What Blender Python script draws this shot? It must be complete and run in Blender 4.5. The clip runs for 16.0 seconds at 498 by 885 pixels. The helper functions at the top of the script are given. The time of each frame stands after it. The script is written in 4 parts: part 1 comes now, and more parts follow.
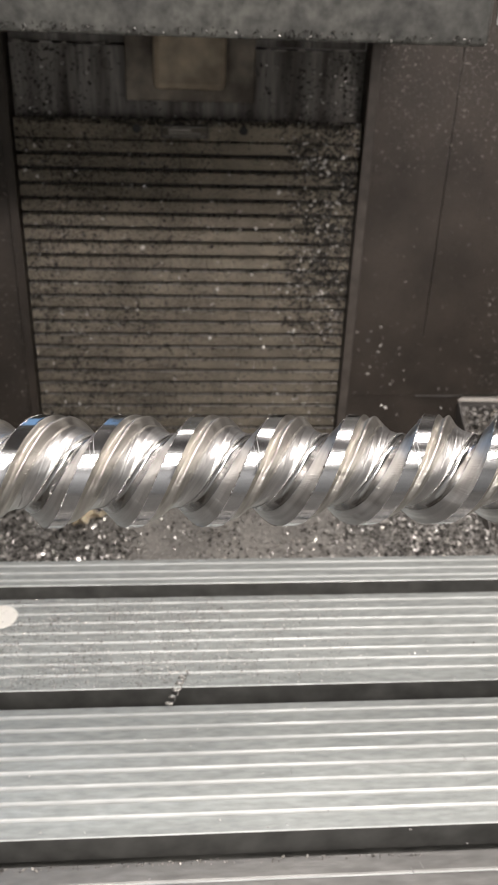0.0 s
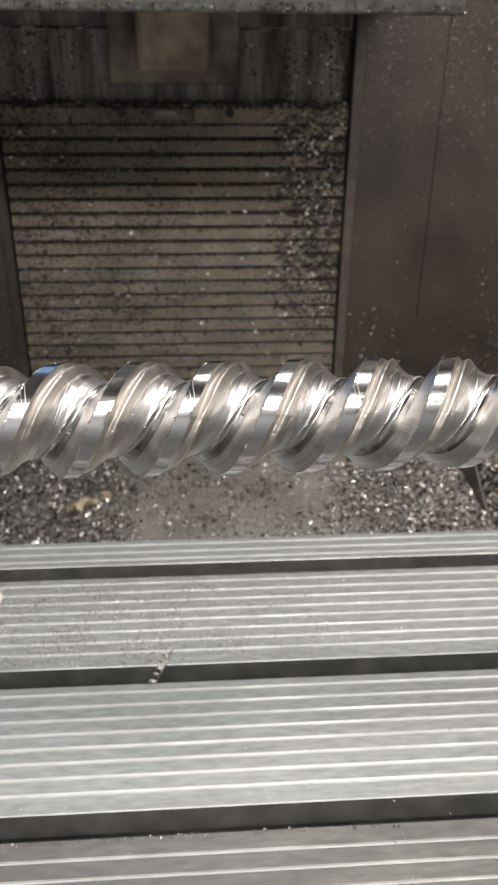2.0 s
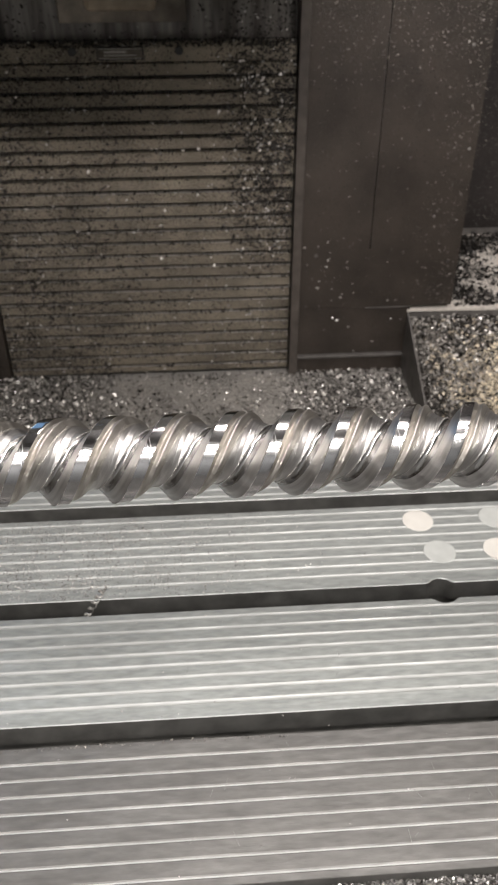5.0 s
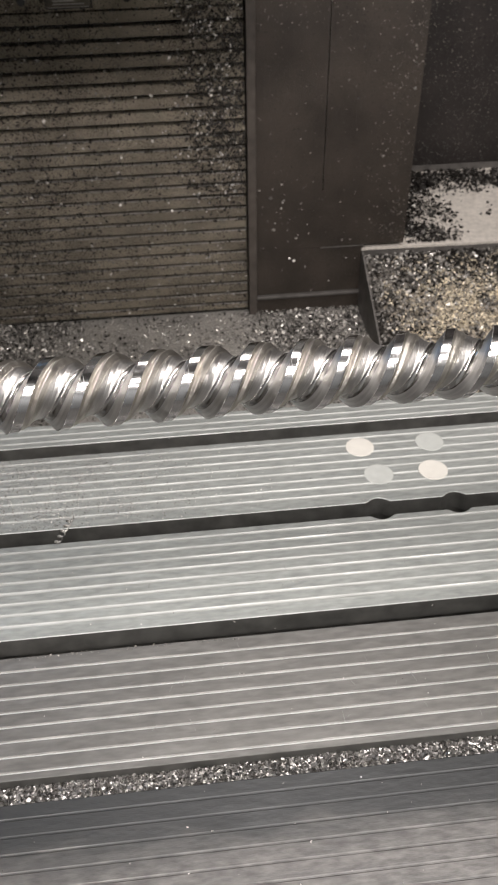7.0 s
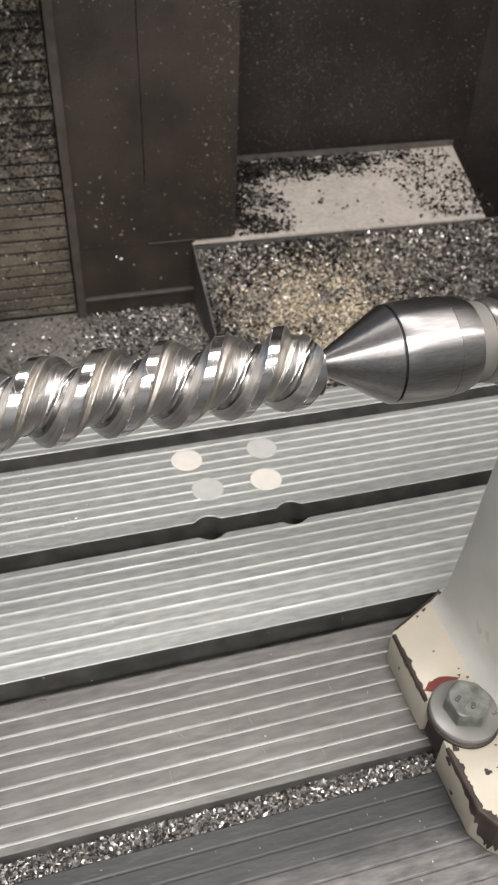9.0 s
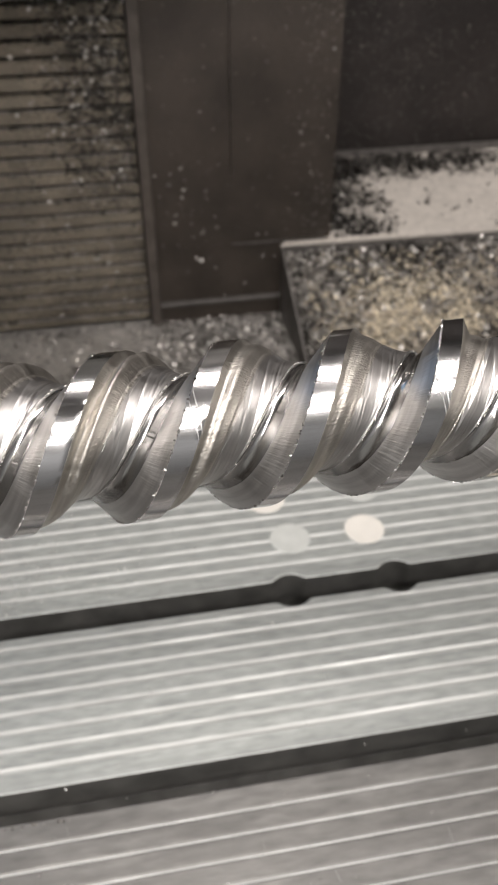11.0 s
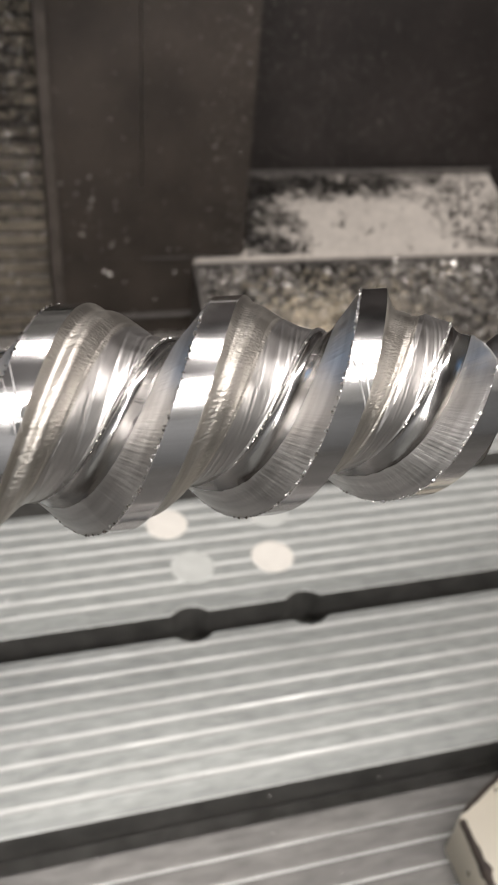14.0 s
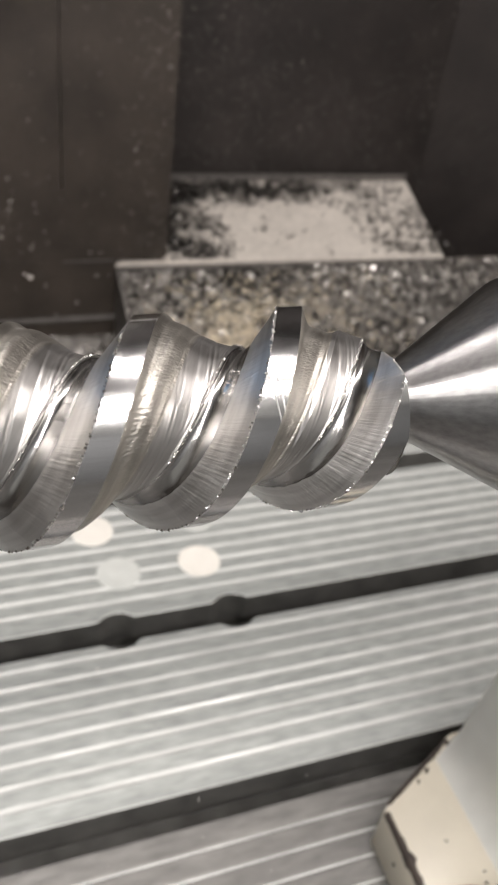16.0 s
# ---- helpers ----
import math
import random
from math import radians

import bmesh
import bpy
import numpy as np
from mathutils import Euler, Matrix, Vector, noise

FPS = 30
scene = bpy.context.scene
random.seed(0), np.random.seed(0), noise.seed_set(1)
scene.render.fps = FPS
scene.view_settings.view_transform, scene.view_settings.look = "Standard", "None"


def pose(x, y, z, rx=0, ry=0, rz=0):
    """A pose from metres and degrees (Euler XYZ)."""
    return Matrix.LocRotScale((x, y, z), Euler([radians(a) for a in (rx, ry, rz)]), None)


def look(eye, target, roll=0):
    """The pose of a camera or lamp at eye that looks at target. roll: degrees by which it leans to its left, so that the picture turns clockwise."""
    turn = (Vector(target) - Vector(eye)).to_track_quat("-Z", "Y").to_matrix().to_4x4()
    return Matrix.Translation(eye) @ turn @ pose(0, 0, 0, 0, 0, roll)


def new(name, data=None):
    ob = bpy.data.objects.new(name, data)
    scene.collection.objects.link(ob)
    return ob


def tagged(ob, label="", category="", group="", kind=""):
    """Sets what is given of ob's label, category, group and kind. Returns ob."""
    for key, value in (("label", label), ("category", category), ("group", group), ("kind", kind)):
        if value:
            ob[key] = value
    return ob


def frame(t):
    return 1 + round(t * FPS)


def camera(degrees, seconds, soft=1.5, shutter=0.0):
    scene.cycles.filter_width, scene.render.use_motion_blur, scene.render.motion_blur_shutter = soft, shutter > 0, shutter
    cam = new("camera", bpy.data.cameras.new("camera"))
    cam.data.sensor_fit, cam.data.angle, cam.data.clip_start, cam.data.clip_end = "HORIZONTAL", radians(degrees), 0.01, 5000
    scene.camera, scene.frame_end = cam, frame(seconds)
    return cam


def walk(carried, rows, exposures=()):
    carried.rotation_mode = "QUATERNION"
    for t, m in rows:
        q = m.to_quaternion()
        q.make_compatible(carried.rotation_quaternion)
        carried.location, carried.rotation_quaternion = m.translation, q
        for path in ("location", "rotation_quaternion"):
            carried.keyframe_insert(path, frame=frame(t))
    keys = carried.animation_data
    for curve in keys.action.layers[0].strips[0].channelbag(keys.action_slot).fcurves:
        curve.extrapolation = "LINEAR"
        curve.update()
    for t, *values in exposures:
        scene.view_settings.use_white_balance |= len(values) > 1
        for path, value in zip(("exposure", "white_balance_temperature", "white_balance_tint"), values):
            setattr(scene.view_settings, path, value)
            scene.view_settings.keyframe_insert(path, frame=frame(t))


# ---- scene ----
cam = camera(34.0, 16.0, 1.6)
PATH = [
    (0, (-0.045, -0.574, 0.468), (0.099, 1.171, -0.498), 2.1),
    (0.5, (-0.023, -0.546, 0.443), (0.136, 1.188, -0.54), 1.6),
    (1, (-0.023, -0.548, 0.438), (0.113, 1.178, -0.563), 0.7),
    (1.5, (-0.025, -0.555, 0.447), (0.102, 1.168, -0.56), 0.5),
    (2, (-0.024, -0.578, 0.453), (0.102, 1.162, -0.526), 0.7),
    (2.5, (-0.021, -0.612, 0.499), (0.092, 1.101, -0.526), 0.5),
    (3, (-0.019, -0.615, 0.499), (0.087, 1.079, -0.559), 0.4),
    (3.5, (-0.018, -0.602, 0.485), (0.094, 1.048, -0.64), 0.8),
    (4, (0.004, -0.586, 0.483), (0.106, 1.034, -0.685), 0.4),
    (4.5, (0.036, -0.597, 0.508), (0.141, 1.021, -0.662), 0.3),
    (6.8, (0.057, -0.672, 0.572), (0.177, 0.839, -0.734), -1.7),
    (7, (0.07, -0.673, 0.571), (0.215, 0.838, -0.732), -1.0),
    (7.5, (0.095, -0.672, 0.574), (0.368, 0.818, -0.732), 1.5),
    (8, (0.111, -0.682, 0.578), (0.52, 0.779, -0.725), 2.9),
    (8.5, (0.115, -0.666, 0.569), (0.562, 0.787, -0.731), 3.0),
    (9, (0.133, -0.611, 0.531), (0.583, 0.837, -0.774), 2.4),
    (9.5, (0.143, -0.573, 0.507), (0.57, 0.88, -0.799), 1.8),
    (10, (0.149, -0.54, 0.486), (0.447, 0.948, -0.818), -1.3),
    (12.5, (0.165, -0.449, 0.406), (0.439, 1.089, -0.843), 0.8),
    (13, (0.167, -0.452, 0.409), (0.48, 1.09, -0.826), 1.4),
    (13.5, (0.171, -0.453, 0.41), (0.568, 1.073, -0.82), 3.6),
    (14, (0.173, -0.455, 0.411), (0.649, 1.054, -0.813), 5.5),
    (14.5, (0.175, -0.455, 0.412), (0.699, 1.048, -0.799), 6.5),
    (15, (0.176, -0.457, 0.414), (0.778, 1.02, -0.793), 8.3),
    (15.5, (0.176, -0.458, 0.416), (0.836, 1.0, -0.784), 9.3),
    (16, (0.173, -0.457, 0.415), (0.822, 1.003, -0.787), 8.6),
]
walk(cam, [(t, look(eye, target, roll)) for t, eye, target, roll in PATH],
     ((0, 0.26), (0.5, 0.13), (1, 0.19), (1.5, 0.24), (2.0, 0.19), (3.0, 0.16), (4.5, 0.05), (7.5, -0.02), (10.0, 0.03), (12.5, -0.28), (13.5, -0.15), (14.2, 0.04), (15.0, 0.11), (16.0, 0.11)))

# ---- light ----
world = bpy.data.worlds.new("workshop_air")
scene.world = world
world.use_nodes = True
world.node_tree.nodes["Background"].inputs[0].default_value = (1.0, 0.965, 0.91, 1)
world.node_tree.nodes["Background"].inputs[1].default_value = 0.38
scene.view_settings.exposure = 0.0


def lamp(name, x, y, z, length, depth, watts, target, colour):
    data = bpy.data.lights.new(name, "AREA")
    data.shape, data.size, data.size_y, data.energy, data.color = "RECTANGLE", length, depth, watts, colour
    ob = new(name, data)
    ob.matrix_world = look((x, y, z), target)
    return ob


lamp("roof_tube_light", 0.58, -0.14, 2.05, 1.8, 0.25, 29, (0.45, -0.25, 0.0), (1.0, 0.928, 0.905))
lamp("door_tube_light", 0.45, -0.825, 1.165, 2.2, 0.12, 22, (0.35, 0.2, 0.15), (1.0, 0.928, 0.905))
# unseen lamp behind the camera, added to brighten the workshop wall
lamp("workshop_fill_light", -0.55, -2.75, 2.45, 3.0, 0.12, 80, (-0.3, -3.6, 0.2), (1.0, 0.95, 0.93))


# ---- materials ----
def material(name, base, metal=0.0, rough=0.5, vary=0.25, scale=30.0, stain=0.3, stain_scale=5.0, bump=0.1, stretch=(1, 1, 1),
             tint=None, island=0.0, bump_scale=None, rough_vary=0.15):
    """A surface with grain, stains and fine relief."""
    mat = bpy.data.materials.new(name)
    mat.use_nodes = True
    nt = mat.node_tree
    nodes, link = nt.nodes, nt.links.new
    bsdf = nodes["Principled BSDF"]
    bsdf.inputs["Metallic"].default_value = metal
    coord = nodes.new("ShaderNodeTexCoord")
    mapping = nodes.new("ShaderNodeMapping")
    mapping.inputs["Scale"].default_value = stretch
    link(coord.outputs["Object"], mapping.inputs["Vector"])
    fine = nodes.new("ShaderNodeTexNoise")
    fine.inputs["Scale"].default_value, fine.inputs["Detail"].default_value = scale, 6
    big = nodes.new("ShaderNodeTexNoise")
    big.inputs["Scale"].default_value, big.inputs["Detail"].default_value = stain_scale, 5
    link(mapping.outputs["Vector"], fine.inputs["Vector"])
    link(mapping.outputs["Vector"], big.inputs["Vector"])
    ramp = nodes.new("ShaderNodeMapRange")
    ramp.inputs["From Min"].default_value, ramp.inputs["From Max"].default_value = 0.3, 0.7
    ramp.inputs["To Min"].default_value, ramp.inputs["To Max"].default_value = 1 - vary, 1 + vary
    link(fine.outputs["Fac"], ramp.inputs["Value"])
    ramp2 = nodes.new("ShaderNodeMapRange")
    ramp2.inputs["From Min"].default_value, ramp2.inputs["From Max"].default_value = 0.35, 0.65
    link(big.outputs["Fac"], ramp2.inputs["Value"])
    mix = nodes.new("ShaderNodeMix")
    mix.data_type = "RGBA"
    mix.inputs["A"].default_value = (*base, 1)
    mix.inputs["B"].default_value = (*(tint or [c * (1 - stain) for c in base]), 1)
    link(ramp2.outputs["Result"], mix.inputs["Factor"])
    scale_node = nodes.new("ShaderNodeVectorMath")
    scale_node.operation = "SCALE"
    link(mix.outputs["Result"], scale_node.inputs[0])
    value = ramp.outputs["Result"]
    if island:
        geo = nodes.new("ShaderNodeNewGeometry")
        r3 = nodes.new("ShaderNodeMapRange")
        r3.inputs["To Min"].default_value, r3.inputs["To Max"].default_value = 1 - island, 1 + island
        link(geo.outputs["Random Per Island"], r3.inputs["Value"])
        mul = nodes.new("ShaderNodeMath")
        mul.operation = "MULTIPLY"
        link(value, mul.inputs[0])
        link(r3.outputs["Result"], mul.inputs[1])
        value = mul.outputs["Value"]
    link(value, scale_node.inputs["Scale"])
    link(scale_node.outputs["Vector"], bsdf.inputs["Base Color"])
    r4 = nodes.new("ShaderNodeMapRange")
    r4.inputs["From Min"].default_value, r4.inputs["From Max"].default_value = 0.3, 0.7
    r4.inputs["To Min"].default_value, r4.inputs["To Max"].default_value = max(0.02, rough - rough_vary), min(1, rough + rough_vary)
    link(big.outputs["Fac"], r4.inputs["Value"])
    link(r4.outputs["Result"], bsdf.inputs["Roughness"])
    if bump:
        b = nodes.new("ShaderNodeBump")
        b.inputs["Strength"].default_value, b.inputs["Distance"].default_value = bump, 0.001
        if bump_scale:
            n3 = nodes.new("ShaderNodeTexNoise")
            n3.inputs["Scale"].default_value, n3.inputs["Detail"].default_value = bump_scale, 4
            link(mapping.outputs["Vector"], n3.inputs["Vector"])
            link(n3.outputs["Fac"], b.inputs["Height"])
        else:
            link(fine.outputs["Fac"], b.inputs["Height"])
        link(b.outputs["Normal"], bsdf.inputs["Normal"])
    return mat


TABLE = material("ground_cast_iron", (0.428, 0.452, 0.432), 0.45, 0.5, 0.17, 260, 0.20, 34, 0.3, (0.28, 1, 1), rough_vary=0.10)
GROOVE = material("bright_groove_iron", (0.60, 0.617, 0.592), 0.3, 0.5, 0.14, 190, 0.2, 40, 0.1, (0.2, 1, 1))
DARK_TABLE = material("dark_brownish_cast_iron", (0.212, 0.209, 0.197), 0.5, 0.48, 0.17, 210, 0.18, 46, 0.35, (0.3, 1, 1), rough_vary=0.06)
FRONT_TABLE = material("dark_mottled_cast_iron", (0.13, 0.128, 0.124), 0.5, 0.45, 0.3, 240, 0.35, 70, 0.4, (0.35, 1, 1), tint=(0.19, 0.186, 0.178), rough_vary=0.1)


def dark_band(mat, dark, y_clear, y_dark):
    """A dark tone that thins out raggedly across the strip, between two lines of y."""
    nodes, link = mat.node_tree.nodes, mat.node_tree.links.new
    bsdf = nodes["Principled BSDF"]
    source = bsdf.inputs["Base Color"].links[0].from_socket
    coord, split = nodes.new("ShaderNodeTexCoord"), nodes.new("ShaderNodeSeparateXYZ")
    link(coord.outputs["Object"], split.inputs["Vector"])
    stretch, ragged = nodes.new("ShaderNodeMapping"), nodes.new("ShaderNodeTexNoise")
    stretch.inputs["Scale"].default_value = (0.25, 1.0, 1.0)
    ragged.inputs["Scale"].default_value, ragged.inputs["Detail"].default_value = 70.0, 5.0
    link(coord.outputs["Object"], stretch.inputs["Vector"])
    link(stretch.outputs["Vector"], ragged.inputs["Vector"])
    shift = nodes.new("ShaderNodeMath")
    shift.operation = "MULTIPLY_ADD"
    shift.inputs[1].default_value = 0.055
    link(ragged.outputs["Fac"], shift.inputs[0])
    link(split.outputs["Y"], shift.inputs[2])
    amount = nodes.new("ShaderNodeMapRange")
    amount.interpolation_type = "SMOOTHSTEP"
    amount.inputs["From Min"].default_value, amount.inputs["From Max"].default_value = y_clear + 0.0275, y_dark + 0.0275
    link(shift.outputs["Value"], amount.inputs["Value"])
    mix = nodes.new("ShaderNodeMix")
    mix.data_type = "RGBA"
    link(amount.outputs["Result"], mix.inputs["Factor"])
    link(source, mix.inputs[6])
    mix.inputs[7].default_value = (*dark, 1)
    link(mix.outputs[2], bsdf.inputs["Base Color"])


dark_band(FRONT_TABLE, (0.060, 0.063, 0.064), -0.446, -0.408)
SLOT = material("oily_slot_iron", (0.150, 0.149, 0.138), 0.3, 0.5, 0.3, 50, 0.3, 8, 0.2)
CENTRE = material("ground_steel", (0.405, 0.40, 0.395), 1.0, 0.34, 0.14, 160, 0.22, 18, 0.02, (1, 6, 6), rough_vary=0.05)
spin = CENTRE.node_tree.nodes.new("ShaderNodeTangent")
spin.direction_type, spin.axis = "RADIAL", "X"
lathe_look = CENTRE.node_tree.nodes["Principled BSDF"]
CENTRE.node_tree.links.new(spin.outputs["Tangent"], lathe_look.inputs["Tangent"])
lathe_look.inputs["Anisotropic"].default_value, lathe_look.inputs["Anisotropic Rotation"].default_value = 0.85, 0.25
NECK = material("dull_seal_metal", (0.235, 0.232, 0.212), 0.5, 0.5, 0.1, 80, 0.2, 20, 0.1)
QUILL = material("quill_steel", (0.33, 0.312, 0.295), 0.9, 0.25, 0.1, 80, 0.2, 10, 0.06)
EDGE = material("worn_edge_strip", (0.19, 0.178, 0.165), 0.4, 0.5, 0.2, 60, 0.3, 8, 0.2)
LIP = material("pale_worn_and_lit_edge", (0.40, 0.375, 0.345), 0.4, 0.45, 0.2, 60, 0.3, 8, 0.2)
STRIP = material("dull_brown_strip", (0.105, 0.090, 0.078), 0.2, 0.5, 0.2, 60, 0.3, 8, 0.2)
HEAD = material("grey_green_casting", (0.092, 0.091, 0.080), 0.1, 0.5, 0.5, 90, 0.6, 9, 0.5, bump_scale=200)
STREAK = material("streaked_steel", (0.215, 0.20, 0.18), 0.3, 0.42, 0.35, 160, 0.9, 34, 0.3, (1.0, 1, 0.10), tint=(0.060, 0.050, 0.043))
BLOCK = material("brown_block_paint", (0.52, 0.435, 0.32), 0.1, 0.5, 0.25, 40, 0.5, 14, 0.2, tint=(0.22, 0.18, 0.135))
PLATE = material("stained_block_plate", (0.27, 0.23, 0.18), 0.2, 0.45, 0.25, 60, 0.5, 18, 0.2, tint=(0.11, 0.092, 0.074))
LEDGE = material("pale_sheet_steel", (0.74, 0.69, 0.62), 0.2, 0.5, 0.14, 120, 0.18, 14, 0.15)
FLOOR = material("oily_bed_sheet", (0.47, 0.45, 0.415), 0.3, 0.5, 0.25, 220, 0.35, 12, 0.6, bump_scale=400)
BED = material("settled_swarf", (0.19, 0.172, 0.148), 0.3, 0.55, 0.7, 300, 0.5, 20, 1.0, bump_scale=420)
SWARF = material("dull_swarf_chip", (0.30, 0.284, 0.258), 0.55, 0.45, 0.2, 300, 0.2, 60, 0.0, island=0.8)
DUST = material("fine_metal_dust", (0.17, 0.155, 0.135), 0.4, 0.5, 0.2, 300, 0.2, 60, 0.0, island=0.7)
CHIP = material("steel_chip", (0.64, 0.615, 0.575), 0.6, 0.34, 0.2, 300, 0.2, 60, 0.0, island=0.75)
SLOT_CHIP = material("grey_slot_chip", (0.36, 0.35, 0.335), 0.8, 0.36, 0.2, 300, 0.2, 60, 0.0, island=0.8)
DARK_CHIP = material("dark_chip", (0.036, 0.032, 0.028), 0.5, 0.4, 0.2, 300, 0.2, 60, 0.0, island=0.5)
TAN_CHIP = material("tan_chip", (0.74, 0.65, 0.49), 0.2, 0.5, 0.2, 300, 0.2, 60, 0.0, island=0.5)
PAINT = material("cream_machine_paint", (0.56, 0.522, 0.425), 0.0, 0.38, 0.05, 50, 0.10, 8, 0.12)
GREY_PAINT = material("grey_green_machine_paint", (0.65, 0.655, 0.61), 0.0, 0.38, 0.05, 50, 0.10, 8, 0.12)
ROOF = material("roof_paint", (0.36, 0.355, 0.345), 0.0, 0.5, 0.1, 20, 0.15, 3, 0.1)
BARE = material("chipped_brown_primer", (0.07, 0.055, 0.045), 0.2, 0.55, 0.3, 90, 0.4, 30, 0.4)
RED = material("red_oxide_paint", (0.22, 0.05, 0.035), 0.0, 0.45, 0.1, 80, 0.2, 30, 0.1)
BOLT = material("dull_green_bolt", (0.30, 0.32, 0.29), 0.5, 0.45, 0.2, 200, 0.4, 90, 0.3)
WASHER = material("zinc_washer", (0.30, 0.303, 0.285), 0.4, 0.42, 0.12, 120, 0.25, 60, 0.1)
BLACK = material("black_shadow_rubber", (0.02, 0.02, 0.02), 0.0, 0.5, 0.2, 40, 0.3, 5, 0.1)
CREAM_PLUG = material("cream_filler", (0.72, 0.70, 0.64), 0.0, 0.5, 0.04, 80, 0.05, 30, 0.1)
PALE_PLUG = material("pale_grey_filler", (0.56, 0.58, 0.55), 0.1, 0.5, 0.05, 80, 0.08, 30, 0.1)
WHITE = material("white_label", (0.7, 0.7, 0.68), 0.0, 0.5, 0.05, 60, 0.1, 20, 0.05)
WALL = material("enclosure_paint", (0.27, 0.26, 0.245), 0.0, 0.5, 0.15, 20, 0.3, 3, 0.1)
SHOP = material("workshop_wall_paint", (0.375, 0.385, 0.395), 0.0, 0.7, 0.1, 10, 0.15, 2, 0.05)
SHOP_FLOOR = material("workshop_concrete", (0.19, 0.183, 0.175), 0.0, 0.6, 0.2, 10, 0.3, 2, 0.1)
BLUE = material("blue_reflector_paint", (0.22, 0.48, 0.88), 0.0, 0.5, 0.1, 20, 0.2, 3, 0.05)


def cut_steel(name, base, rough, along, across, bump, patch=0.18):
    """Steel as a cutter leaves it: streaks that follow the thread and fine chatter across it, laid out on the thread's own map."""
    mat = bpy.data.materials.new(name)
    mat.use_nodes = True
    nodes, link = mat.node_tree.nodes, mat.node_tree.links.new
    bsdf = nodes["Principled BSDF"]
    bsdf.inputs["Metallic"].default_value = 1.0
    coord = nodes.new("ShaderNodeTexCoord")
    fields = []
    for stretch, detail in ((along, 4), (across, 2), ((1.5, 2.0, 1.0), 4)):
        mapping = nodes.new("ShaderNodeMapping")
        mapping.inputs["Scale"].default_value = stretch
        link(coord.outputs["UV"], mapping.inputs["Vector"])
        n = nodes.new("ShaderNodeTexNoise")
        n.inputs["Scale"].default_value, n.inputs["Detail"].default_value = 1.0, detail
        link(mapping.outputs["Vector"], n.inputs["Vector"])
        fields.append(n.outputs["Fac"])
    add = nodes.new("ShaderNodeMath")
    add.operation = "ADD"
    link(fields[0], add.inputs[0])
    link(fields[1], add.inputs[1])
    b = nodes.new("ShaderNodeBump")
    b.inputs["Strength"].default_value, b.inputs["Distance"].default_value = bump, 0.0002
    link(add.outputs["Value"], b.inputs["Height"])
    link(b.outputs["Normal"], bsdf.inputs["Normal"])
    shade = nodes.new("ShaderNodeMapRange")
    shade.inputs["From Min"].default_value, shade.inputs["From Max"].default_value = 0.3, 0.7
    shade.inputs["To Min"].default_value, shade.inputs["To Max"].default_value = 1 - patch, 1 + patch
    link(fields[0], shade.inputs["Value"])
    tone = nodes.new("ShaderNodeVectorMath")
    tone.operation = "SCALE"
    tone.inputs[0].default_value = base
    link(shade.outputs["Result"], tone.inputs["Scale"])
    link(tone.outputs["Vector"], bsdf.inputs["Base Color"])
    dull = nodes.new("ShaderNodeMapRange")
    dull.inputs["From Min"].default_value, dull.inputs["From Max"].default_value = 0.3, 0.7
    dull.inputs["To Min"].default_value, dull.inputs["To Max"].default_value = rough * 0.8, rough * 1.25
    link(fields[2], dull.inputs["Value"])
    link(dull.outputs["Result"], bsdf.inputs["Roughness"])
    return mat


LAND = cut_steel("turned_bright_steel", (0.54, 0.536, 0.532), 0.155, (3, 30, 1), (30, 3, 1), 0.02, 0.05)
SHOULDER = cut_steel("golden_milled_shoulder", (0.44, 0.420, 0.380), 0.40, (9, 0.6, 1), (12, 22, 1), 0.8)
ROOT = cut_steel("streaked_milled_root", (0.455, 0.446, 0.432), 0.37, (14, 0.10, 1), (3, 0.15, 1), 0.05, 0.12)
HOLLOW = cut_steel("smooth_cut_hollow", (0.44, 0.435, 0.425), 0.20, (8, 0.2, 1), (2, 8, 1), 0.04, 0.10)
FLANK = cut_steel("fine_milled_flank", (0.57, 0.563, 0.55), 0.40, (10, 0.5, 1), (3, 20, 1), 0.50)
TORN = material("torn_bright_steel", (0.80, 0.80, 0.79), 0.6, 0.5, 0.05, 90, 0.08, 20, 0.0)
BURR = material("bright_burr_steel", (0.60, 0.59, 0.575), 1.0, 0.25, 0.05, 90, 0.08, 20, 0.0, island=0.2)


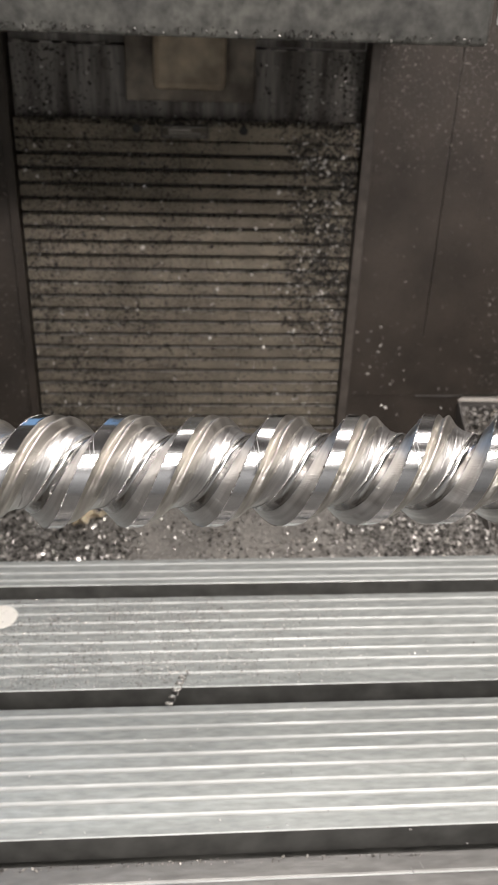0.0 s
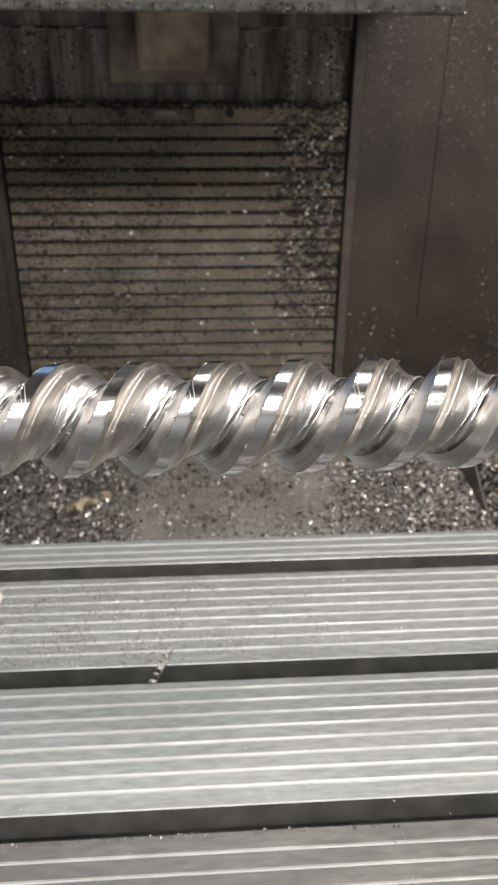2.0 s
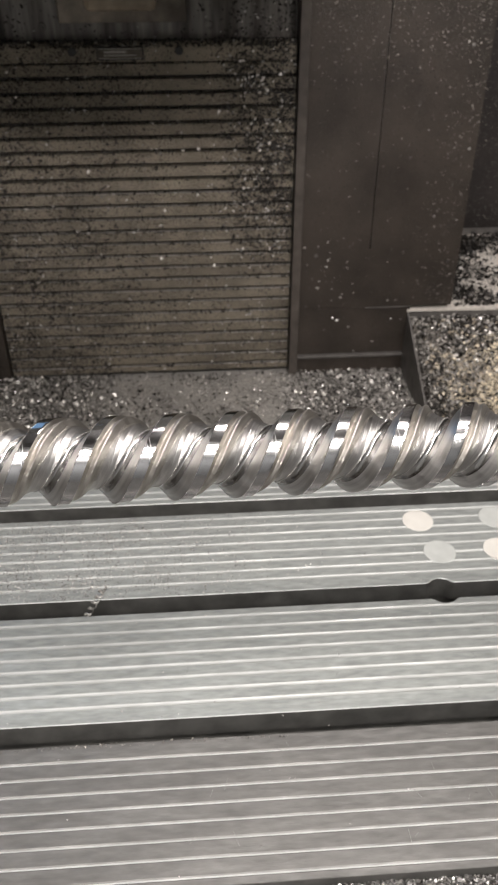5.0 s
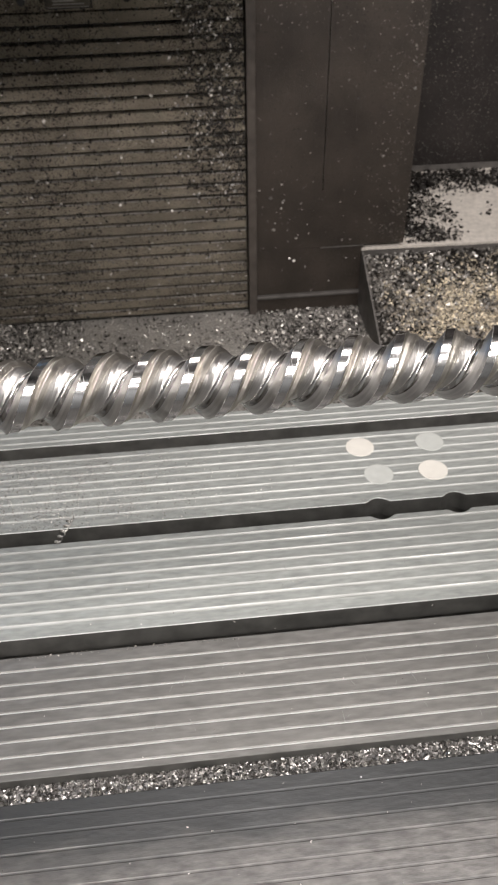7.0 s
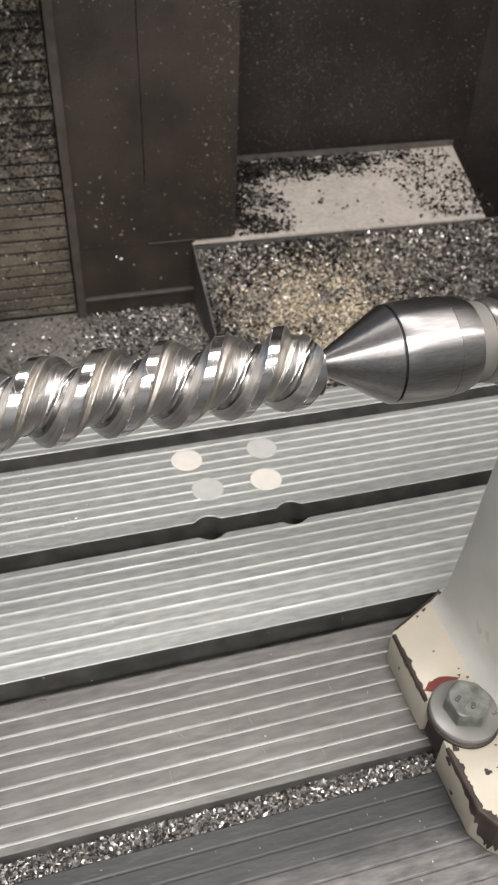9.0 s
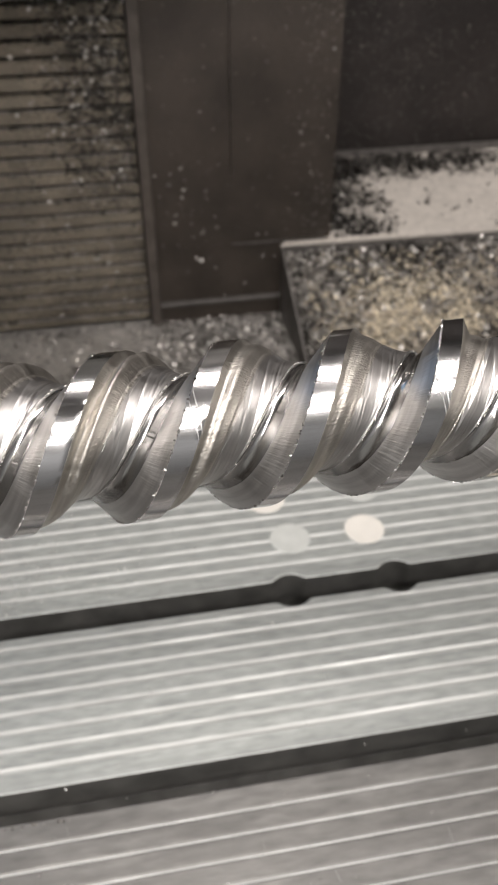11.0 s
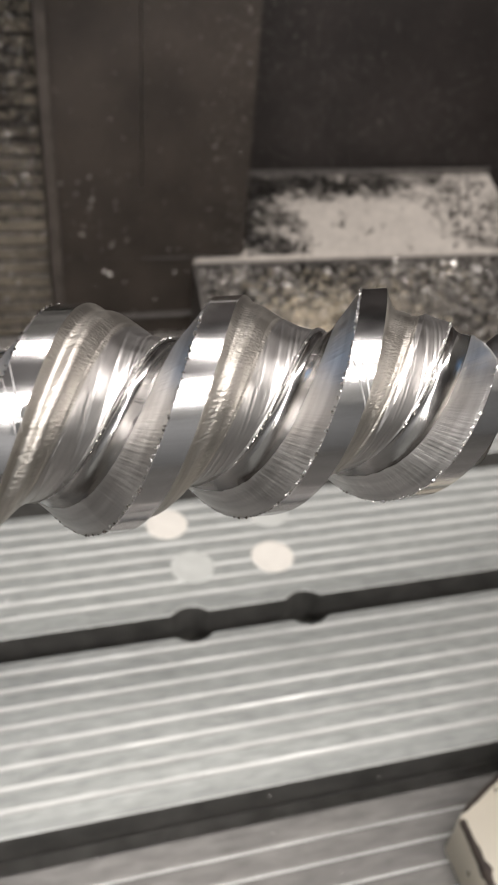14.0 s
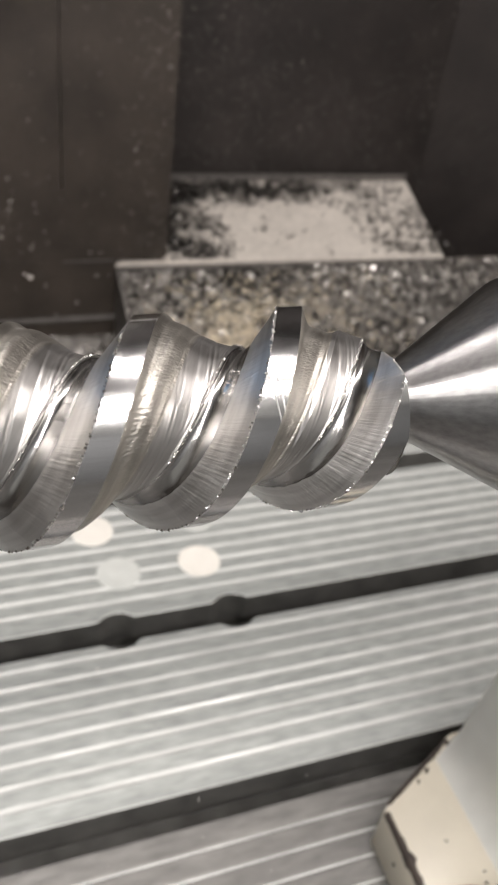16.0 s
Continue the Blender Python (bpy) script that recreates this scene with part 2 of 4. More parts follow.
def speckled(name, base, dark, pale, rough, metal, density, scale):
    """Oily sheet metal, freckled with dark specks and pale dust, thicker in patches."""
    mat = bpy.data.materials.new(name)
    mat.use_nodes = True
    nodes, link = mat.node_tree.nodes, mat.node_tree.links.new
    bsdf = nodes["Principled BSDF"]
    bsdf.inputs["Metallic"].default_value = metal
    coord = nodes.new("ShaderNodeTexCoord")

    def field(size, detail, low, high):
        n = nodes.new("ShaderNodeTexNoise")
        n.inputs["Scale"].default_value, n.inputs["Detail"].default_value = size, detail
        link(coord.outputs["Object"], n.inputs["Vector"])
        r = nodes.new("ShaderNodeMapRange")
        r.inputs["From Min"].default_value, r.inputs["From Max"].default_value = low, high
        link(n.outputs["Fac"], r.inputs["Value"])
        return r.outputs["Result"]

    def times(a, b):
        m = nodes.new("ShaderNodeMath")
        m.operation = "MULTIPLY"
        link(a, m.inputs[0])
        link(b, m.inputs[1])
        return m.outputs["Value"]

    def blend(factor, a, b):
        m = nodes.new("ShaderNodeMix")
        m.data_type = "RGBA"
        link(factor, m.inputs["Factor"])
        for socket, value in (("A", a), ("B", b)):
            if isinstance(value, tuple):
                m.inputs[socket].default_value = (*value, 1)
            else:
                link(value, m.inputs[socket])
        return m.outputs["Result"]

    cloud = field(6, 5, 0.36, 0.66)
    colour = blend(field(14, 6, 0.35, 0.65), base, tuple(c * 0.62 for c in base))
    colour = blend(times(field(scale * 0.6, 4, 0.60 - density, 0.66 - density), field(9, 4, 0.32, 0.55)), colour, dark)
    colour = blend(times(field(scale, 3, 0.63, 0.70), cloud), colour, pale)
    link(colour, bsdf.inputs["Base Color"])
    bsdf.inputs["Roughness"].default_value = rough
    b = nodes.new("ShaderNodeBump")
    b.inputs["Strength"].default_value, b.inputs["Distance"].default_value = 0.6, 0.001
    link(field(scale, 3, 0.3, 0.7), b.inputs["Height"])
    link(b.outputs["Normal"], bsdf.inputs["Normal"])
    return mat


PANEL = speckled("dark_painted_panel", (0.064, 0.052, 0.042), (0.026, 0.021, 0.017), (0.125, 0.112, 0.097), 0.36, 0.2, -0.02, 520)
NAME_PLATE = material("dark_name_plate", (0.13, 0.112, 0.088), 0.3, 0.5, 0.4, 200, 0.4, 40, 0.3)
COVER = speckled("oily_cover_steel", (0.31, 0.272, 0.212), (0.030, 0.025, 0.019), (0.48, 0.44, 0.36), 0.30, 0.6, 0.05, 900)
DUSTY_PANEL = speckled("dusty_back_panel", (0.032, 0.0262, 0.0236), (0.012, 0.0095, 0.0095), (0.18, 0.17, 0.16), 0.45, 0.1, 0.0, 330)
TAN_BED = speckled("tan_swarf_dust", (0.56, 0.485, 0.38), (0.10, 0.085, 0.068), (0.72, 0.66, 0.55), 0.6, 0.1, 0.05, 330)


# ---- building helpers ----
def mesh_of(name, bm, mat, smooth=None):
    bmesh.ops.recalc_face_normals(bm, faces=bm.faces)
    me = bpy.data.meshes.new(name)
    bm.to_mesh(me)
    bm.free()
    for m in mat if isinstance(mat, (list, tuple)) else [mat]:
        me.materials.append(m)
    if smooth is not None:
        me.polygons.foreach_set("use_smooth", [True] * len(me.polygons))
        me.set_sharp_from_angle(angle=radians(smooth))
    return me


def part(name, bm, mat, parent=None, label="", smooth=None):
    """Links a bmesh as one mesh object, under a thing or a part where one is given."""
    ob = new(name, mesh_of(name, bm, mat, smooth))
    ob.parent = parent
    return tagged(ob, label) if label else ob


def thing(name, label, category, at=(0, 0, 0), kind="", group=""):
    ob = new(name)
    ob.location = at
    ob.empty_display_size = 0.05
    return tagged(ob, label, category, group, kind)


def box(x0, x1, y0, y1, z0, z1, bevel=0.0, segments=2):
    bm = bmesh.new()
    bmesh.ops.create_cube(bm, size=1)
    for v in bm.verts:
        v.co = Vector(((x0, x1)[v.co.x > 0], (y0, y1)[v.co.y > 0], (z0, z1)[v.co.z > 0]))
    if bevel:
        bmesh.ops.bevel(bm, geom=bm.edges[:], offset=bevel, segments=segments, profile=0.5, affect="EDGES")
    return bm


def lathe(profile, steps, centre, axis="x"):
    """A closed solid of revolution from (along, radius) pairs."""
    bm = bmesh.new()
    rings = []
    for a, r in profile:
        ring = []
        for k in range(steps):
            c, s = math.cos(2 * math.pi * k / steps), math.sin(2 * math.pi * k / steps)
            p = (a, r * c, r * s) if axis == "x" else (r * c, r * s, a)
            ring.append(bm.verts.new(Vector(centre) + Vector(p)))
        rings.append(ring)
    for a, b in zip(rings, rings[1:]):
        for k in range(steps):
            bm.faces.new((a[k], a[(k + 1) % steps], b[(k + 1) % steps], b[k]))
    bm.faces.new(rings[0])
    bm.faces.new(rings[-1])
    return bm


def prism(outline, z0, z1, bevel=0.0):
    """An upright solid over an outline of (x, y)."""
    bm = bmesh.new()
    low = [bm.verts.new((x, y, z0)) for x, y in outline]
    high = [bm.verts.new((x, y, z1)) for x, y in outline]
    n = len(outline)
    bm.faces.new(low)
    bm.faces.new(high)
    for k in range(n):
        bm.faces.new((low[k], low[(k + 1) % n], high[(k + 1) % n], high[k]))
    if bevel:
        bmesh.ops.recalc_face_normals(bm, faces=bm.faces)
        bmesh.ops.bevel(bm, geom=[e for e in bm.edges], offset=bevel, segments=2, profile=0.5, affect="EDGES")
    return bm


def flakes(name, places, normals, low, high, mat, label, category, lift=0.5, seed=1, curl=0.6, slim=0.5):
    """Loose metal chips: bent strips of two quads, strewn over the given places."""
    rng = np.random.default_rng(seed)
    n = len(places)
    size = rng.uniform(low, high, n) * rng.uniform(0.6, 1.3, n)
    nor = np.asarray(normals, float)
    nor = nor / np.linalg.norm(nor, axis=1, keepdims=True)
    tilt = rng.normal(0, 1, (n, 3))
    up = nor + lift * tilt / np.linalg.norm(tilt, axis=1, keepdims=True)
    up /= np.linalg.norm(up, axis=1, keepdims=True)
    side = np.cross(up, rng.normal(0, 1, (n, 3)))
    side /= np.linalg.norm(side, axis=1, keepdims=True)
    fore = np.cross(up, side)
    base = np.asarray(places, float) + nor * (size * lift * 0.3)[:, None]
    width = size * rng.uniform(slim * 0.5, slim * 1.4, n)
    bend = size * rng.uniform(0.0, curl, n)
    verts = np.empty((n, 6, 3))
    for k, (a, h) in enumerate(((-0.5, 0), (0, 1), (0.5, 0))):
        mid = base + side * (a * size)[:, None] + up * (h * bend)[:, None]
        verts[:, 2 * k] = mid - fore * (width / 2)[:, None]
        verts[:, 2 * k + 1] = mid + fore * (width * rng.uniform(0.2, 0.8, n))[:, None]
    i = np.arange(n)[:, None] * 6
    faces = np.concatenate([i + np.array([[0, 1, 3, 2]]), i + np.array([[2, 3, 5, 4]])])
    me = bpy.data.meshes.new(name)
    me.from_pydata(verts.reshape(-1, 3).tolist(), [], faces.tolist())
    me.materials.append(mat)
    return tagged(new(name, me), label, category, kind="stuff")


# ---- the machine table ----
PITCH, SLOT_W, BACK, FRONT = 0.125, 0.018, 0.046, -0.546
NOTCHES = (0.251, 0.328)


def table_section(x):
    """The outline of the table's top across y at x, from the back edge to the front: (y, z, is it inside a slot)."""
    rows = [(BACK, -0.09, 1), (BACK, -0.0012, 0), (BACK - 0.0012, 0.0, 0)]
    for k in range(5):
        mid = -PITCH * k
        half = SLOT_W / 2
        if k == 1:
            for c in NOTCHES:
                if abs(x - c) < 0.0145:
                    half = max(half, math.sqrt(0.0145 ** 2 - (x - c) ** 2))
        start = (BACK if k == 0 else mid + PITCH - SLOT_W / 2)
        first, step, count = ((0, 0, 0), (0.0175, 0.0120, 8), (0.0175, 0.0121, 8), (0.0225, 0.0125, 8), (0.0198, 0.0122, 8))[k]
        lines = (0.038, 0.027, 0.0165) if k == 0 else [mid + PITCH - first - step * j for j in range(count)]
        for y in lines:
            for dy, dz in ((0.0011, 0.0), (0.0003, -0.0007), (-0.0006, -0.0007), (-0.0012, 0.0)):
                rows.append((y + dy * (1.2, 1.5, 1.6, 1.2, 1.0)[k], dz * (0.5, 0.6, 0.6, 0.8, 0.6)[k], 0))
        rows += [(mid + half + 0.0006, 0.0, 0), (mid + half, -0.0006, 1), (mid + half, -0.022, 1), (mid + 0.0155, -0.0222, 1),
                 (mid + 0.0155, -0.036, 1), (mid - 0.0155, -0.036, 1), (mid - 0.0155, -0.0222, 1), (mid - half, -0.022, 1),
                 (mid - half, -0.0006, 1), (mid - half - 0.0006, 0.0, 0)]
    for y in (-0.5225, -0.5345):
        for dy, dz in ((0.0011, 0.0), (0.0003, -0.0007), (-0.0006, -0.0007), (-0.0012, 0.0)):
            rows.append((y + dy, dz, 0))
    rows += [(FRONT + 0.0012, 0.0, 0), (FRONT, -0.0012, 0), (FRONT, -0.09, 1)]
    return rows


def build_table():
    bm = bmesh.new()
    xs = {-0.9, 1.15}
    for c in NOTCHES:
        xs |= {round(c + 0.0146 * math.cos(math.pi * k / 12), 5) for k in range(13)}
    xs = sorted(xs)
    rings = [[bm.verts.new((x, y, z)) for y, z, _ in table_section(x)] for x in xs]
    inside = [row[2] for row in table_section(0)]
    n = len(inside)
    for a, b in zip(rings, rings[1:]):
        for k in range(n):
            f = bm.faces.new((a[k], a[(k + 1) % n], b[(k + 1) % n], b[k]))
            y = (a[k].co.y + a[(k + 1) % n].co.y) / 2
            deep = max(a[k].co.z, a[(k + 1) % n].co.z) <= 0 and min(a[k].co.z, a[(k + 1) % n].co.z) < -0.0002 and (y > -0.25 or (y > -0.375 and max(a[k].co.z, a[(k + 1) % n].co.z) < -0.0004))
            # the strips towards the front get darker tones of iron than the rest
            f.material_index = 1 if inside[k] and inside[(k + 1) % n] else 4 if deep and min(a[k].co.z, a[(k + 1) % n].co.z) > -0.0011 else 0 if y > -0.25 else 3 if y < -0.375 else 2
    for ring in (rings[0], rings[-1]):
        bm.faces.new(ring)
    return part("machine_table", bm, [TABLE, SLOT, DARK_TABLE, FRONT_TABLE, GROOVE])


table = tagged(build_table(), "ground cast-iron milling machine table with T-slots and fine grooves", "machine table")
for x, y, mat, look_of in ((0.250, -0.033, CREAM_PLUG, "cream"), (0.326, -0.033, PALE_PLUG, "pale grey"), (0.2605, -0.077, PALE_PLUG, "pale grey"),
                           (0.3175, -0.077, CREAM_PLUG, "cream"), (-0.206, -0.032, CREAM_PLUG, "cream")):
    part("filled_hole", lathe([(-0.004, 0.0145), (0.0003, 0.0150), (0.0005, 0.0143)], 40, (x, y, 0), "z"), mat, table, look_of + " filler plug")

dice = random.Random(8)
for k in range(22):
    # fine scratches that cross the ground surface
    x, y, turn, length = dice.uniform(0.02, 0.33), dice.uniform(-0.36, -0.268) if k < 16 else dice.uniform(-0.22, -0.15), dice.gauss(1.5, 0.35), dice.uniform(0.003, 0.011)
    bm = box(-length / 2, length / 2, -0.00016, 0.00016, -0.0003, 0.00022)
    bmesh.ops.rotate(bm, verts=bm.verts, cent=(0, 0, 0), matrix=Matrix.Rotation(turn, 3, "Z"))
    bmesh.ops.translate(bm, verts=bm.verts, vec=(x, y, 0))
    part("scratch", bm, WASHER, table)

# ---- the twin-start screw ----
AXIS_Y, AXIS_Z, SCREW_R, LAND_PITCH, TIP_X = -0.3525, 0.3353, 0.0177, 0.02426, 0.2395
PHASE = 0.21096


LAND_W = 0.185


DEPTHS = ((LAND_W, 0.0), (0.202, 0.00040), (0.23, 0.00098), (0.265, 0.00128), (0.305, 0.00155), (0.345, 0.0020), (0.385, 0.0027), (0.42, 0.00345), (0.46, 0.0044), (0.50, 0.0050), (0.56, 0.0056),
          (0.62, 0.0060), (0.655, 0.0061), (0.69, 0.0066), (0.74, 0.0068), (0.79, 0.0061), (0.84, 0.0049), (0.89, 0.0034), (0.94, 0.0018), (0.98, 0.00055), (1.0, 0.0))


def screw_depth(u):
    """Depth under the land at the fraction u of the land pitch: a rounded shoulder that runs out into a scored root, a thin ridge and a hollow flank."""
    if u <= LAND_W:
        return 0.0
    k = max(i for i in range(len(DEPTHS) - 1) if DEPTHS[i][0] <= u)
    (u0, d0), (u1, d1) = DEPTHS[k], DEPTHS[k + 1]
    slopes = []
    for i in (k, k + 1):
        lo, hi = DEPTHS[max(i - 1, 0)], DEPTHS[min(i + 1, len(DEPTHS) - 1)]
        slopes.append((hi[1] - lo[1]) / (hi[0] - lo[0]) * (u1 - u0))
    t = (u - u0) / (u1 - u0)
    depth = d0 * (1 + 2 * t) * (1 - t) ** 2 + slopes[0] * t * (1 - t) ** 2 + d1 * t * t * (3 - 2 * t) + slopes[1] * t * t * (t - 1)
    return depth - 0.00045 * math.exp(-((u - 0.672) / 0.010) ** 2) + 0.00020 * math.exp(-((u - 0.405) / 0.012) ** 2)


def sway(values, seed, lead_in=400.0):
    """Smooth uneven numbers between -1 and 1 along a line."""
    table_of = np.random.default_rng(seed).uniform(-1, 1, 6000)
    at = values + lead_in
    low = np.floor(at).astype(int)
    f = at - low
    f = f * f * (3 - 2 * f)
    return table_of[low % 6000] * (1 - f) + table_of[(low + 1) % 6000] * f


LEAD, SCREW_LEFT = 2 * LAND_PITCH, -0.42
SCREW_BASE = PHASE - 0.5 * LAND_W * LAND_PITCH
FINE_U = np.linspace(0, 1, 801)
FINE_DEPTH = np.array([screw_depth(u) for u in FINE_U])


def build_screw():
    us = np.concatenate([np.linspace(0, LAND_W, 5)[:-1], np.linspace(LAND_W, 0.40, 18)[:-1], np.linspace(0.40, 0.64, 58)[:-1], np.linspace(0.64, 0.70, 15)[:-1], np.linspace(0.70, 1.0, 28)])
    per_turn, wide = 216, len(us)
    depth = np.interp(us, FINE_U, FINE_DEPTH)
    count = int(((TIP_X - SCREW_LEFT) / LEAD + 1.6) * per_turn)
    all_verts, all_faces, kinds, maps = [], [], [], []
    for start in range(2):
        base = SCREW_BASE + start * LAND_PITCH
        first = math.floor((SCREW_LEFT - base) / LEAD) - 0.6
        ang = ((first + np.arange(count + 1) / per_turn) * 2 * math.pi)[:, None]
        u = us[None, :]
        x = base + LEAD * ang / (2 * math.pi) + u * LAND_PITCH
        r = SCREW_R - depth[None, :] + 0 * ang
        # long scores that the cutter left slanting across the root
        turn = (ang - 0.7 + math.pi) % (2 * math.pi) - math.pi
        in_root = np.clip((u - 0.40) / 0.03, 0, 1) * np.clip((0.668 - u) / 0.015, 0, 1) * np.clip((1.9 - np.abs(turn)) / 0.4, 0, 1)
        for n in range(17):
            at = 0.28 + 0.031 * n + 0.007 * math.sin(n * 2.7) - 0.13 * turn
            cut = 0.00016 * (0.55 + 0.45 * math.sin(n * 1.9)) * np.clip(0.7 + 0.5 * sway(ang * 0.6, 81 + n + 20 * start), 0, 1)
            r = r - in_root * cut * np.exp(-((u - at) / 0.0092) ** 2)
        # the shoulder is cut lower towards the tip
        rise = np.clip((u - LAND_W) / 0.03, 0, 1) * np.clip((0.47 - u) / 0.10, 0, 1)
        r = r - rise * (0.0026 * np.clip((x - 0.204) / 0.022, 0, 1))
        hump = np.clip((0.188 - x) / 0.025, 0, 1) * np.clip((np.sin(ang) + 0.45) / 0.8, 0, 1)
        r = r + hump * (0.0012 * np.exp(-((u - 0.330) / 0.046) ** 2) * (1 + 0.12 * sway(ang * 5, 25 + start)) - 0.00040 * np.exp(-((u - 0.245) / 0.025) ** 2))
        shoulder = (u > LAND_W + 0.01) & (u < 0.45)
        r = r + shoulder * (1 + 2.4 * hump) * (0.00007 * sway(ang * 2.2 + u * 9, 21 + start) + 0.00003 * sway(ang * 24 + u * 2, 23))
        ridge = np.exp(-((u - 0.672) / 0.010) ** 2)
        r = r + ridge * (0.00012 * sway(ang * 28, 31 + start) * (sway(ang * 1.1, 32 + start) > 0) + 0.00020 * sway(ang * 1.6, 33 + start))
        step = 0.832 + 0.006 * sway(ang * 26, 37 + start) + 0.008 * sway(ang * 2.3, 38)
        r = r + 0.00022 * np.clip((u - step) / 0.012, 0, 1) * np.clip((1.0 - u) / 0.12, 0, 1)
        r = r + ((u > 0.85) & (u < 0.995)) * 0.000020 * sway(ang * 30 + u * 3, 35)
        over = x > TIP_X
        at_end = (u - (x - TIP_X) / LAND_PITCH) % 1.0
        r = np.where(over, SCREW_R - np.interp(at_end, FINE_U, FINE_DEPTH), r)
        keep_x = np.clip(x, SCREW_LEFT, TIP_X)
        offset = start * (count + 1) * wide
        all_verts.append(np.stack([keep_x, AXIS_Y - r * np.cos(ang), AXIS_Z + r * np.sin(ang)], 2).reshape(-1, 3))
        maps.append(np.stack([u * LAND_PITCH * 100 + 0 * ang, ang * SCREW_R * 100 + 0 * u], 2).reshape(-1, 2))
        i = np.arange(count)[(x[:-1, 0] < TIP_X) & (x[1:, -1] > SCREW_LEFT)]
        k = np.arange(wide - 1)
        a = (offset + i[:, None] * wide + k[None, :]).reshape(-1)
        all_faces.append(np.stack([a, a + 1, a + wide + 1, a + wide], 1))
        kind = np.where(us[:-1] < LAND_W - 1e-6, 0, np.where(us[:-1] < 0.432, 1, np.where(us[:-1] < 0.679, 2, np.where(us[:-1] < 0.835, 4, 3))))
        kinds.append(np.tile(kind, len(i)))
    verts, faces, uv = np.concatenate(all_verts), np.concatenate(all_faces), np.concatenate(maps)
    me = bpy.data.meshes.new("twin_start_screw")
    me.from_pydata(verts.tolist(), [], faces.tolist())
    for mat in (LAND, SHOULDER, ROOT, FLANK, HOLLOW):
        me.materials.append(mat)
    me.polygons.foreach_set("material_index", np.concatenate(kinds).astype(np.int32))
    layer = me.uv_layers.new(name="thread")
    layer.data.foreach_set("uv", uv[faces.reshape(-1)].reshape(-1).astype(np.float32))
    me.polygons.foreach_set("use_smooth", np.ones(len(faces), dtype=bool))
    me.set_sharp_from_angle(angle=radians(38))
    return new("twin_start_screw", me)


def build_end_face():
    """The flat end of the screw, in the outline that the two threads leave there."""
    bm = bmesh.new()
    ring = []
    for k in range(200):
        a = 2 * math.pi * k / 200
        u = ((TIP_X - SCREW_BASE) / LAND_PITCH - a / math.pi) % 1.0
        r = SCREW_R - screw_depth(u) - 0.00004
        ring.append(bm.verts.new((TIP_X - 0.0001, AXIS_Y - r * math.cos(a), AXIS_Z + r * math.sin(a))))
    hub = bm.verts.new((TIP_X - 0.0001, AXIS_Y, AXIS_Z))
    for k in range(200):
        bm.faces.new((ring[k], ring[(k + 1) % 200], hub))
    return bm


def build_burr(at_u, gap, low, high, seed, cover):
    """Torn metal beads along one edge of both threads."""
    dice = np.random.default_rng(seed)
    spots = []
    for start in range(2):
        base = SCREW_BASE + start * LAND_PITCH
        a = (-0.22 - base) / LEAD * 2 * math.pi
        while True:
            a += gap * dice.uniform(0.45, 1.6)
            x = base + LEAD * a / (2 * math.pi) + at_u * LAND_PITCH
            if x > TIP_X - 0.0003:
                break
            if sway(np.array(a * 0.9), seed + start) < cover:
                spots.append((x, a))
    n = len(spots)
    spots = np.array(spots)
    size = dice.uniform(low, high, n) * dice.uniform(0.6, 1.2, n)
    r = SCREW_R - screw_depth(at_u) + size * dice.uniform(-0.1, 0.35, n)
    mid = np.stack([spots[:, 0] + dice.uniform(-0.0002, 0.0001, n), AXIS_Y - r * np.cos(spots[:, 1]), AXIS_Z + r * np.sin(spots[:, 1])], 1)
    shape = np.array([(1, 0, 0), (-1, 0, 0), (0, 1, 0), (0, -1, 0), (0, 0, 1), (0, 0, -1)], float)
    verts = mid[:, None, :] + shape[None] * size[:, None, None] * dice.uniform(0.5, 1.0, (n, 6, 1))
    tri = np.array([(0, 2, 4), (2, 1, 4), (1, 3, 4), (3, 0, 4), (2, 0, 5), (1, 2, 5), (3, 1, 5), (0, 3, 5)])
    faces = (np.arange(n)[:, None, None] * 6 + tri[None]).reshape(-1, 3)
    me = bpy.data.meshes.new("burr")
    me.from_pydata(verts.reshape(-1, 3).tolist(), [], faces.tolist())
    me.materials.append(BURR)
    ob = new("burr", me)
    ob.parent = screw
    return tagged(ob, "bright torn burr along the thread edge", kind="stuff")


screw = tagged(build_screw(), "bright milled steel twin-start screw held against a live centre", "screw shaft")
part("end_face", build_end_face(), FLANK, screw)
build_burr(0.996, 0.036, 0.00022, 0.00052, 41, 0.85)
build_burr(0.676, 0.032, 0.00016, 0.00042, 43, 0.65)


def build_nick(turn):
    """Two thin raised scores that run slanting across a land and close to a point."""
    bm = bmesh.new()
    for a0, a1, width in ((1.12, 0.68, 0.00140), (0.99, 0.58, 0.00075)):
        rows = []
        for k in range(13):
            f = k / 12
            u, a = 0.004 + (LAND_W - 0.010) * f, a0 + (a1 - a0) * f + 2 * math.pi * turn
            x = SCREW_BASE + LEAD * a / (2 * math.pi) + u * LAND_PITCH
            row = []
            for side in range(5):
                g = side / 4 - 0.5
                b = a + g * width * (0.5 + 0.7 * f) / SCREW_R * 2
                r = SCREW_R - 0.00002 + 0.00016 * math.cos(g * math.pi)
                row.append(bm.verts.new((x, AXIS_Y - r * math.cos(b), AXIS_Z + r * math.sin(b))))
            rows.append(row)
        for p, q in zip(rows, rows[1:]):
            for side in range(4):
                bm.faces.new((p[side], p[side + 1], q[side + 1], q[side]))
    return bm


for turn in range(-8, 1):
    part("nick", build_nick(turn), TORN, screw, "bright slanting score across the land", 60)

